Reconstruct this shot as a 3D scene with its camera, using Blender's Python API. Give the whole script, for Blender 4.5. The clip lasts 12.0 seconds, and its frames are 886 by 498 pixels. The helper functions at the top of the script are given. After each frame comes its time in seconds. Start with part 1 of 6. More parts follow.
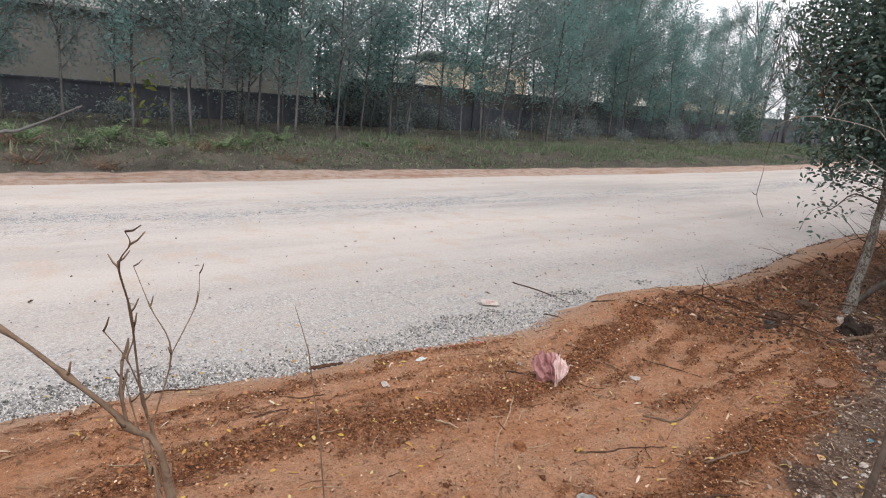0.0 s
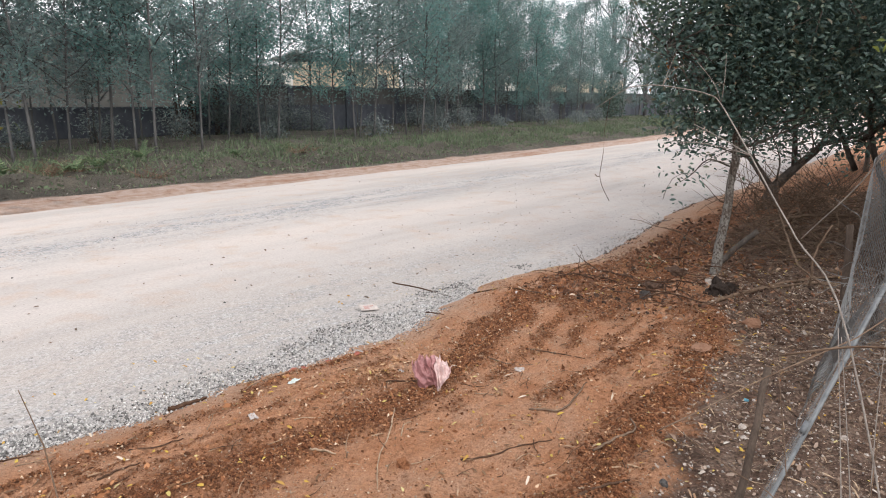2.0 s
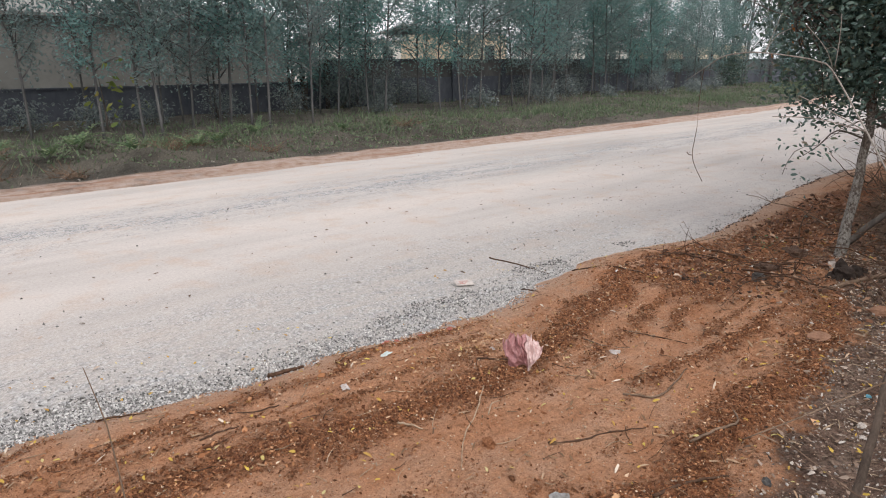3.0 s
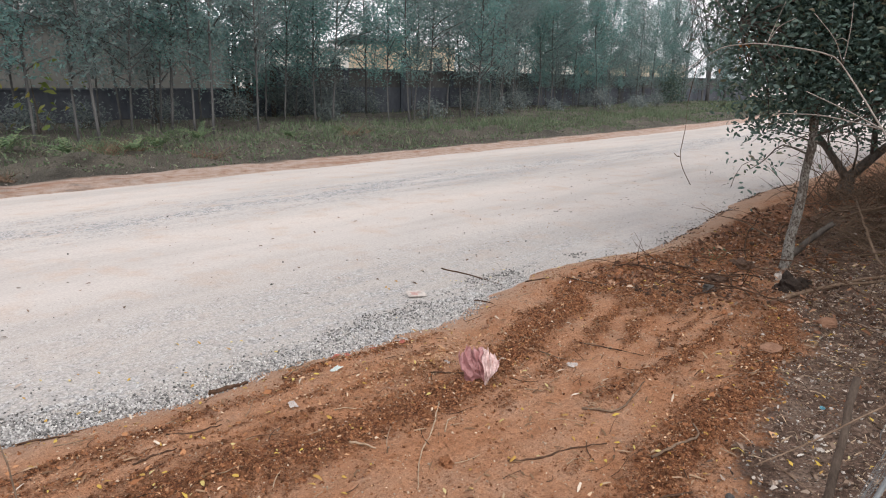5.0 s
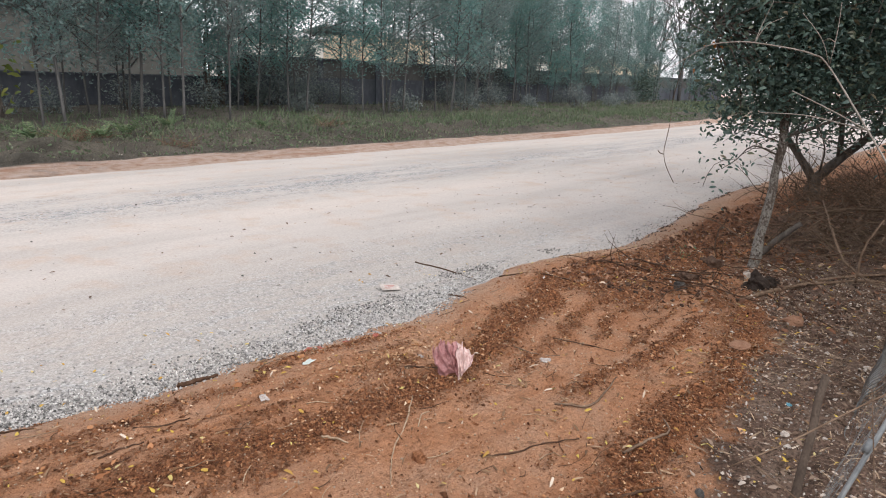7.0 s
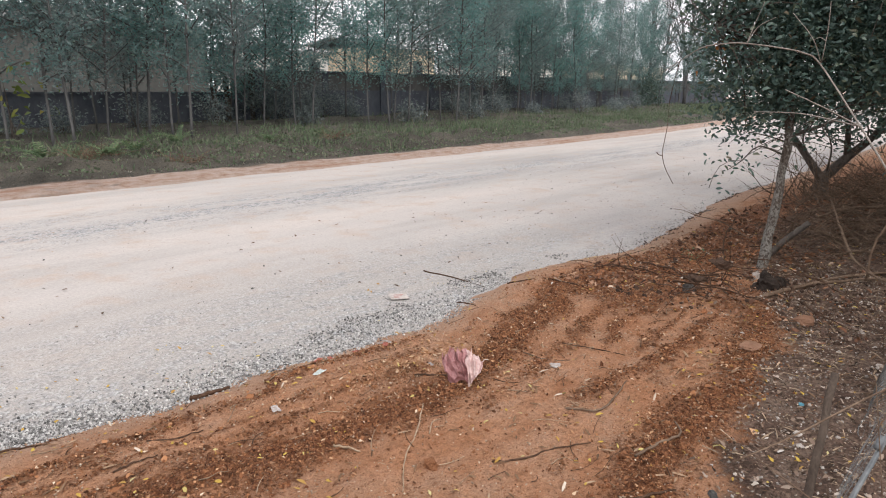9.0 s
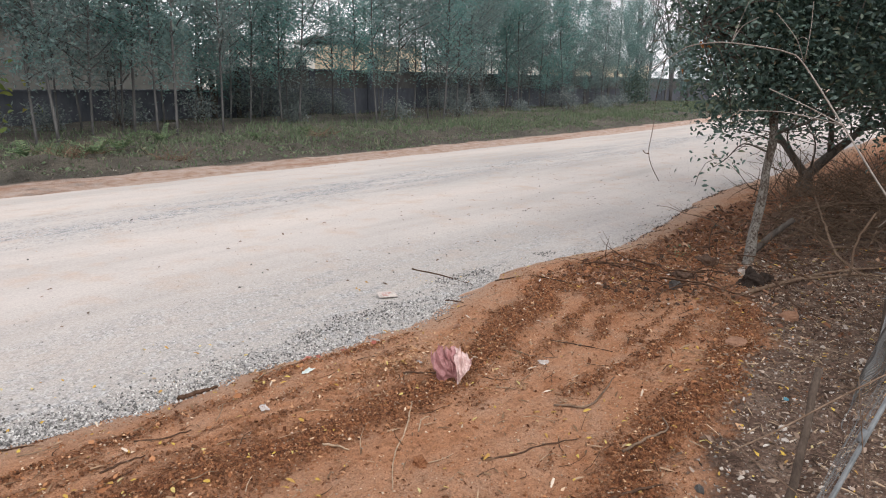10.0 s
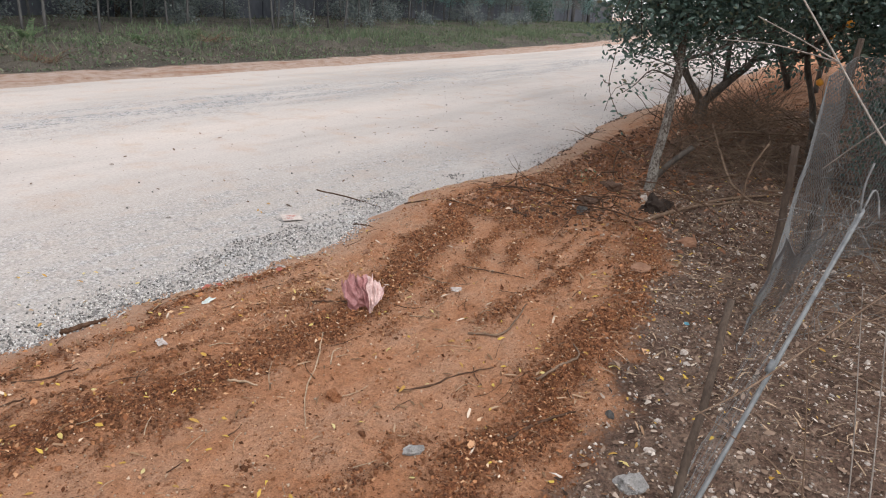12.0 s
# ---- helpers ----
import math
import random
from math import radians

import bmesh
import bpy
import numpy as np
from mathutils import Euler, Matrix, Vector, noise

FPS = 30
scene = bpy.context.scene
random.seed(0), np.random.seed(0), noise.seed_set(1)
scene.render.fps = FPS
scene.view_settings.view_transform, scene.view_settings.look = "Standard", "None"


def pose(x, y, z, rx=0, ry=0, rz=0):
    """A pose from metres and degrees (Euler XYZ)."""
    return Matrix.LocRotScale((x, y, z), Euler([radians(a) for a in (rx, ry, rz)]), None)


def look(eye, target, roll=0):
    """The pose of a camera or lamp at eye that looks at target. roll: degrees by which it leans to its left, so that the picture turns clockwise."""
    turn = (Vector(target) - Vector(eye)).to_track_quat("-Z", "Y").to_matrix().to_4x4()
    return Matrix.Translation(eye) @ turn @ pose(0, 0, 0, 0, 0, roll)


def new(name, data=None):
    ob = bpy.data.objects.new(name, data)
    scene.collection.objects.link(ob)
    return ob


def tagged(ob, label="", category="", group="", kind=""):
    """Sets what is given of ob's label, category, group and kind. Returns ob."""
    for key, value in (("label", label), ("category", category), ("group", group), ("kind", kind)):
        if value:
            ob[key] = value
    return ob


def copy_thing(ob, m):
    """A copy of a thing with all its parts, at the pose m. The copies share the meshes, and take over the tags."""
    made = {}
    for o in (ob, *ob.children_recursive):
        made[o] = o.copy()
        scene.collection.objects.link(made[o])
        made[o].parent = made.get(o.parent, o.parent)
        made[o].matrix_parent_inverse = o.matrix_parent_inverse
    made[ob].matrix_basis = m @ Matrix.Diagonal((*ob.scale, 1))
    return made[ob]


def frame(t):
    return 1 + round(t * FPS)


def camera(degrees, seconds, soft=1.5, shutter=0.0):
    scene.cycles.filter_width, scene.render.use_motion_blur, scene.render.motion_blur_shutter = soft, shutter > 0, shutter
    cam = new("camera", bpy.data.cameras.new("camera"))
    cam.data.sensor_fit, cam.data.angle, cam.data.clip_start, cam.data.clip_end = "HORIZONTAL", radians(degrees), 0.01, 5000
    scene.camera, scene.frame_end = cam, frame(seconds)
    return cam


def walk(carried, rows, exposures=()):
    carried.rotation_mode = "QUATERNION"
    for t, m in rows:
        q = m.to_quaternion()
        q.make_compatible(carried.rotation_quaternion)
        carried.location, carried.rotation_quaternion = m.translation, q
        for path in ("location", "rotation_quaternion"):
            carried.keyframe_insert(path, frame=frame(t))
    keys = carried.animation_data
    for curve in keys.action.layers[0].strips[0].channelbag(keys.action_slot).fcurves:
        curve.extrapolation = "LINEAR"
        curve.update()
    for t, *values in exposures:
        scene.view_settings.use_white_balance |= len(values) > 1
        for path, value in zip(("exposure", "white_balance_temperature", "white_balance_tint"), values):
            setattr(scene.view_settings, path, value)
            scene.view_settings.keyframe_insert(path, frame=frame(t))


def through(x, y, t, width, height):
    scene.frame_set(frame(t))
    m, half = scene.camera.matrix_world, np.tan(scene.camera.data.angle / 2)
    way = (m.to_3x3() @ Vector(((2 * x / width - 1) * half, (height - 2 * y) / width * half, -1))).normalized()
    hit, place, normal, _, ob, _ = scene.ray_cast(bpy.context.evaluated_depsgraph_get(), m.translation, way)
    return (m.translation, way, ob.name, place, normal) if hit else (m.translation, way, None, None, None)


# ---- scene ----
cam = camera(66.4, 12.0, soft=1.05)
PATH = [
    (0, (-0.005, 0.45, 1.644), (1.294, 1.909, 1.212), 4.7),
    (0.5, (0.066, 0.485, 1.632), (1.241, 2.035, 1.166), 3.6),
    (1, (0.088, 0.478, 1.646), (1.33, 1.978, 1.193), 1.7),
    (1.5, (0.172, 0.51, 1.648), (1.797, 1.604, 1.247), 2.2),
    (2, (0.279, 0.513, 1.643), (1.796, 1.742, 1.211), 0.3),
    (2.5, (0.358, 0.511, 1.649), (1.589, 1.987, 1.095), -0.7),
    (3, (0.373, 0.506, 1.649), (1.664, 1.947, 1.14), -0.9),
    (3.2, (0.382, 0.526, 1.642), (1.697, 1.925, 1.082), 0.6),
    (4.8, (0.425, 0.634, 1.608), (1.853, 1.962, 1.166), 1.6),
    (5, (0.43, 0.631, 1.607), (1.839, 1.967, 1.13), 0.6),
    (5.5, (0.44, 0.639, 1.609), (1.857, 1.973, 1.15), 0.2),
    (6, (0.417, 0.647, 1.607), (1.878, 1.934, 1.146), 1.6),
    (6.5, (0.423, 0.658, 1.601), (1.872, 1.94, 1.096), 2.2),
    (7, (0.433, 0.657, 1.602), (1.895, 1.93, 1.109), 2.1),
    (7.2, (0.424, 0.652, 1.603), (1.873, 1.947, 1.131), 2.1),
    (9, (0.424, 0.636, 1.601), (1.873, 1.933, 1.133), 0.5),
    (9.5, (0.418, 0.64, 1.601), (1.856, 1.944, 1.121), 0.9),
    (9.8, (0.436, 0.645, 1.601), (1.898, 1.928, 1.135), 0.6),
    (10, (0.42, 0.634, 1.603), (1.891, 1.903, 1.129), 0.5),
    (10.5, (0.434, 0.642, 1.596), (1.875, 1.93, 1.084), 0.7),
    (11, (0.439, 0.653, 1.597), (1.912, 1.891, 1.05), 0.0),
    (11.5, (0.445, 0.674, 1.585), (1.927, 1.852, 0.94), -0.2),
    (12, (0.501, 0.786, 1.597), (2.097, 1.771, 0.902), 3.8),
]
walk(cam, [(t, look(eye, target, roll)) for t, eye, target, roll in PATH], exposures=[(0.0, 0.6), (1.0, 0.53), (1.5, 0.69), (2.0, 0.77), (2.5, 0.67), (3.0, 0.57), (5.0, 0.63), (9.0, 0.64), (11.0, 0.64), (11.5, 0.68), (12.0, 0.63)])

# ---- overcast daylight ----
world = bpy.data.worlds.new("overcast_sky")
scene.world = world
world.use_nodes = True
wn, wl = world.node_tree.nodes, world.node_tree.links
sky = wn.new("ShaderNodeTexSky")
sky.sky_type = "NISHITA"
sky.sun_disc = False
sky.sun_elevation, sky.sun_rotation = radians(52), radians(150)
sky.air_density, sky.dust_density, sky.ozone_density = 1.2, 6.0, 1.0
grey_sky = wn.new("ShaderNodeHueSaturation")
grey_sky.inputs["Saturation"].default_value = 0.5
grey_sky.inputs["Value"].default_value = 0.12
wl.new(sky.outputs["Color"], grey_sky.inputs["Color"])
# an even layer of high cloud veils most of the sky
cloud = wn.new("ShaderNodeMix")
cloud.data_type = "RGBA"
cloud.inputs[0].default_value = 0.75
wl.new(grey_sky.outputs["Color"], cloud.inputs[6])
cloud.inputs[7].default_value = (1.0, 1.0, 1.055, 1)
wl.new(cloud.outputs[2], wn["Background"].inputs["Color"])
wn["Background"].inputs["Strength"].default_value = 1.0
sun = new("sun", bpy.data.lights.new("sun", "SUN"))
sun.data.energy, sun.data.angle, sun.data.color = 0.9, radians(30), (1.0, 0.98, 0.95)
sun.matrix_world = look((0, 0, 30), (9, 15.6, 7))


# ---- materials ----
def nodes_of(name, rough=0.9):
    m = bpy.data.materials.new(name)
    m.use_nodes = True
    n, l = m.node_tree.nodes, m.node_tree.links
    b = n["Principled BSDF"]
    b.inputs["Roughness"].default_value = rough
    b.inputs["Specular IOR Level"].default_value = 0.25
    return m, n, l, b


def coords(n, l, scale=(1, 1, 1)):
    tc, mp = n.new("ShaderNodeTexCoord"), n.new("ShaderNodeMapping")
    mp.inputs["Scale"].default_value = scale
    l.new(tc.outputs["Object"], mp.inputs["Vector"])
    return mp.outputs["Vector"]


def noise_of(n, l, vec, scale, detail=4, rough=0.6):
    t = n.new("ShaderNodeTexNoise")
    t.inputs["Scale"].default_value, t.inputs["Detail"].default_value = scale, detail
    t.inputs["Roughness"].default_value = rough
    l.new(vec, t.inputs["Vector"])
    return t.outputs["Fac"]


def ramp(n, l, fac, stops):
    r = n.new("ShaderNodeValToRGB")
    while len(r.color_ramp.elements) < len(stops):
        r.color_ramp.elements.new(0.5)
    for e, (p, c) in zip(r.color_ramp.elements, stops):
        e.position, e.color = p, (*c, 1) if len(c) == 3 else c
    l.new(fac, r.inputs["Fac"])
    return r.outputs["Color"]


def mix(n, l, fac, a, b, how="MIX"):
    x = n.new("ShaderNodeMix")
    x.data_type, x.blend_type = "RGBA", how
    for sock, v in ((x.inputs[0], fac), (x.inputs[6], a), (x.inputs[7], b)):
        if isinstance(v, (int, float)):
            sock.default_value = v
        elif isinstance(v, tuple):
            sock.default_value = (*v, 1)
        else:
            l.new(v, sock)
    return x.outputs[2]


def maths(n, l, op, a, b=0.0, clamp=False):
    x = n.new("ShaderNodeMath")
    x.operation, x.use_clamp = op, clamp
    for sock, v in ((x.inputs[0], a), (x.inputs[1], b)):
        if isinstance(v, (int, float)):
            sock.default_value = v
        else:
            l.new(v, sock)
    return x.outputs[0]


def bump(n, l, b, height, strength=0.5, dist=0.02):
    x = n.new("ShaderNodeBump")
    x.inputs["Strength"].default_value, x.inputs["Distance"].default_value = strength, dist
    l.new(height, x.inputs["Height"])
    l.new(x.outputs["Normal"], b.inputs["Normal"])


def grained(name, dark, light, scale=8.0, stretch=(1, 1, 1), rough=0.85, relief=0.4, dist=0.01, island=0.0, spec=0.25):
    """A surface with coarse blotches and fine grain; island: how far single pieces differ in value."""
    m, n, l, b = nodes_of(name, rough)
    v = coords(n, l, stretch)
    f1, f2 = noise_of(n, l, v, scale), noise_of(n, l, v, scale * 7, 3)
    f = maths(n, l, "ADD", maths(n, l, "MULTIPLY", f1, 0.65), maths(n, l, "MULTIPLY", f2, 0.35))
    c = ramp(n, l, f, [(0.34, dark), (0.66, light)])
    if island:
        g = n.new("ShaderNodeNewGeometry")
        h = n.new("ShaderNodeHueSaturation")
        l.new(c, h.inputs["Color"])
        l.new(maths(n, l, "ADD", maths(n, l, "MULTIPLY", g.outputs["Random Per Island"], 2 * island), 1 - island), h.inputs["Value"])
        c = h.outputs["Color"]
    l.new(c, b.inputs["Base Color"])
    b.inputs["Specular IOR Level"].default_value = spec
    bump(n, l, b, f2, relief, dist)
    return m


def leafy(name, stops, rough=0.5, through=0.25, spec=0.35, each=0.0):
    """Leaves whose colour differs from leaf to leaf, with some light passing through; each: how far whole plants differ."""
    m, n, l, b = nodes_of(name, rough)
    g = n.new("ShaderNodeNewGeometry")
    c = ramp(n, l, g.outputs["Random Per Island"], stops)
    if each:
        who, h = n.new("ShaderNodeObjectInfo"), n.new("ShaderNodeHueSaturation")
        l.new(c, h.inputs["Color"])
        l.new(maths(n, l, "ADD", maths(n, l, "MULTIPLY", who.outputs["Random"], 2 * each), 1 - each), h.inputs["Value"])
        l.new(maths(n, l, "ADD", maths(n, l, "MULTIPLY", who.outputs["Random"], 0.9), 0.5), h.inputs["Saturation"])
        c = h.outputs["Color"]
    l.new(c, b.inputs["Base Color"])
    b.inputs["Specular IOR Level"].default_value = spec
    t = n.new("ShaderNodeBsdfTranslucent")
    l.new(c, t.inputs["Color"])
    x = n.new("ShaderNodeMixShader")
    x.inputs[0].default_value = through
    l.new(b.outputs[0], x.inputs[1])
    l.new(t.outputs[0], x.inputs[2])
    l.new(x.outputs[0], n["Material Output"].inputs["Surface"])
    return m


def ground_material():
    m, n, l, b = nodes_of("soil", 0.95)
    v = coords(n, l)
    vs = coords(n, l, (0.35, 2.6, 1))
    sx = n.new("ShaderNodeSeparateXYZ")
    l.new(v, sx.inputs[0])
    big, mid, fine, grit = noise_of(n, l, v, 0.9), noise_of(n, l, v, 5, 6), noise_of(n, l, v, 42, 5, 0.7), noise_of(n, l, v, 170, 3, 0.7)
    streak = noise_of(n, l, vs, 2.2, 6, 0.7)
    crumb, litter = n.new("ShaderNodeAttribute"), n.new("ShaderNodeAttribute")
    crumb.attribute_name, litter.attribute_name = "crumb", "litter"
    # trodden orange laterite, smooth where feet and wheels have pressed it
    f = maths(n, l, "ADD", maths(n, l, "MULTIPLY", streak, 0.5), maths(n, l, "MULTIPLY", mid, 0.5))
    orange = ramp(n, l, f, [(0.3, (0.3, 0.122, 0.056)), (0.43, (0.405, 0.193, 0.101)), (0.55, (0.465, 0.246, 0.143)), (0.72, (0.525, 0.305, 0.196))])
    orange = mix(n, l, 0.75, orange, ramp(n, l, fine, [(0.3, (0.5, 0.46, 0.43)), (0.5, (1.0, 1.0, 1.0)), (0.7, (1.25, 1.22, 1.2))]), "MULTIPLY")
    orange = mix(n, l, 0.8, orange, ramp(n, l, grit, [(0.3, (0.55, 0.52, 0.5)), (0.5, (1.0, 1.0, 1.0)), (0.7, (1.3, 1.27, 1.24))]), "MULTIPLY")
    # pale road dust lies on the soil beside the road
    dusty = n.new("ShaderNodeAttribute")
    dusty.attribute_name = "dusty"
    dm = maths(n, l, "MULTIPLY", maths(n, l, "ADD", dusty.outputs["Fac"], maths(n, l, "MULTIPLY", maths(n, l, "SUBTRACT", mid, 0.5), 1.2)), 0.85, True)
    orange = mix(n, l, dm, orange, mix(n, l, 0.6, (0.44, 0.295, 0.21), ramp(n, l, grit, [(0.3, (0.55, 0.53, 0.52)), (0.5, (1.0, 1.0, 1.0)), (0.7, (1.3, 1.28, 1.26))]), "MULTIPLY"))
    # crumbled earth: lumps of two sizes, each with a tone of its own
    def lumps(scale):
        t = n.new("ShaderNodeTexVoronoi")
        t.inputs["Scale"].default_value = scale
        l.new(v, t.inputs["Vector"])
        s = n.new("ShaderNodeSeparateColor")
        l.new(t.outputs["Color"], s.inputs["Color"])
        return t.outputs["Distance"], s.outputs["Red"], s.outputs["Green"]
    d1, r1, g1 = lumps(62)
    d2, r2, g2 = lumps(135)
    CRUMB_TONES = [(0.0, (0.06, 0.019, 0.009)), (0.35, (0.195, 0.07, 0.03)), (0.7, (0.345, 0.138, 0.06)), (0.92, (0.49, 0.228, 0.11)), (1.0, (0.62, 0.41, 0.26))]
    damp = mix(n, l, 0.5, ramp(n, l, r1, CRUMB_TONES), ramp(n, l, r2, CRUMB_TONES))
    damp = mix(n, l, 0.8, damp, ramp(n, l, fine, [(0.3, (0.45, 0.42, 0.4)), (0.5, (1.0, 1.0, 1.0)), (0.7, (1.4, 1.36, 1.32))]), "MULTIPLY")
    wild = maths(n, l, "SUBTRACT", maths(n, l, "ADD", maths(n, l, "MULTIPLY", mid, 0.35), maths(n, l, "MULTIPLY", fine, 0.65)), 0.5)
    cm = maths(n, l, "ADD", crumb.outputs["Fac"], maths(n, l, "MULTIPLY", wild, 4.4))
    cmask = maths(n, l, "MULTIPLY", maths(n, l, "SUBTRACT", cm, 0.4), 2.6, True)
    orange = mix(n, l, cmask, orange, damp)
    # loose crumbs strewn over the trodden parts as well
    strewn = maths(n, l, "MULTIPLY", maths(n, l, "LESS_THAN", d2, 0.36), maths(n, l, "LESS_THAN", g2, maths(n, l, "ADD", 0.04, maths(n, l, "MULTIPLY", crumb.outputs["Fac"], 0.6))))
    orange = mix(n, l, strewn, orange, ramp(n, l, r2, CRUMB_TONES))
    # leaf-strewn soil: grey-brown along the fence, redder towards the road
    grey = ramp(n, l, mid, [(0.3, (0.092, 0.055, 0.04)), (0.5, (0.168, 0.108, 0.08)), (0.7, (0.255, 0.182, 0.14))])
    rust = ramp(n, l, mid, [(0.3, (0.11, 0.052, 0.03)), (0.5, (0.22, 0.108, 0.064)), (0.7, (0.33, 0.18, 0.112))])
    rm = maths(n, l, "ADD", maths(n, l, "MULTIPLY", maths(n, l, "SUBTRACT", maths(n, l, "SUBTRACT", sx.outputs["Y"], 2.15), maths(n, l, "MULTIPLY", maths(n, l, "MAXIMUM", maths(n, l, "SUBTRACT", sx.outputs["X"], 6.2), 0.0), 0.28)), 2.0), maths(n, l, "MULTIPLY", wild, 2.5))
    grey = mix(n, l, maths(n, l, "ADD", rm, 0.5, True), grey, rust)
    grey = mix(n, l, 0.75, grey, ramp(n, l, fine, [(0.34, (0.3, 0.28, 0.27)), (0.66, (1.7, 1.65, 1.6))]), "MULTIPLY")
    grey = mix(n, l, maths(n, l, "MULTIPLY", maths(n, l, "LESS_THAN", d1, 0.4), maths(n, l, "GREATER_THAN", g1, 0.6)), grey, ramp(n, l, r1, [(0.0, (0.07, 0.045, 0.033)), (0.4, (0.19, 0.13, 0.095)), (0.8, (0.33, 0.25, 0.19)), (1.0, (0.46, 0.41, 0.36))]))
    lm = maths(n, l, "ADD", litter.outputs["Fac"], maths(n, l, "MULTIPLY", wild, 2.0))
    lmask = maths(n, l, "MULTIPLY", maths(n, l, "SUBTRACT", lm, 0.3), 3.0, True)
    near = mix(n, l, lmask, orange, grey)
    # far verge: dirt strip, then dark soil under grass
    weeds = ramp(n, l, maths(n, l, "ADD", maths(n, l, "MULTIPLY", big, 0.4), maths(n, l, "MULTIPLY", fine, 0.6)), [(0.35, (0.028, 0.025, 0.021)), (0.5, (0.078, 0.07, 0.056)), (0.65, (0.155, 0.134, 0.106))])
    fy = maths(n, l, "ADD", sx.outputs["Y"], maths(n, l, "MULTIPLY", maths(n, l, "SUBTRACT", big, 0.5), 0.7))
    bend = maths(n, l, "MAXIMUM", maths(n, l, "SUBTRACT", sx.outputs["X"], 18.0), 0.0)
    fy = maths(n, l, "SUBTRACT", fy, maths(n, l, "MULTIPLY", maths(n, l, "MULTIPLY", bend, bend), 0.0035))
    far = maths(n, l, "MULTIPLY", maths(n, l, "SUBTRACT", fy, 12.45), 5.0, True)
    strip = ramp(n, l, mid, [(0.3, (0.27, 0.165, 0.115)), (0.5, (0.4, 0.295, 0.24)), (0.7, (0.45, 0.365, 0.32))])
    worn = noise_of(n, l, coords(n, l, (0.25, 3.0, 1)), 1.6, 4)
    strip = mix(n, l, maths(n, l, "MULTIPLY", maths(n, l, "SUBTRACT", worn, 0.52), 6.0, True), strip, (0.3, 0.16, 0.1))
    side = maths(n, l, "MULTIPLY", maths(n, l, "SUBTRACT", sx.outputs["Y"], 8.0), 1.0, True)
    col = mix(n, l, side, near, mix(n, l, far, strip, weeds))
    l.new(col, b.inputs["Base Color"])
    loose = maths(n, l, "MAXIMUM", cmask, lmask)
    heap = maths(n, l, "SUBTRACT", 1.0, maths(n, l, "ADD", maths(n, l, "MULTIPLY", d1, 0.7), maths(n, l, "MULTIPLY", d2, 0.4)))
    hgt = maths(n, l, "ADD", maths(n, l, "MULTIPLY", maths(n, l, "ADD", fine, grit), 0.33), maths(n, l, "MULTIPLY", maths(n, l, "MULTIPLY", heap, loose), 0.75))
    tread = noise_of(n, l, v, 16, 3, 0.5)
    hgt = maths(n, l, "ADD", hgt, maths(n, l, "MULTIPLY", maths(n, l, "ADD", tread, mid), 0.45))
    bump(n, l, b, hgt, 1.0, 0.05)
    return m


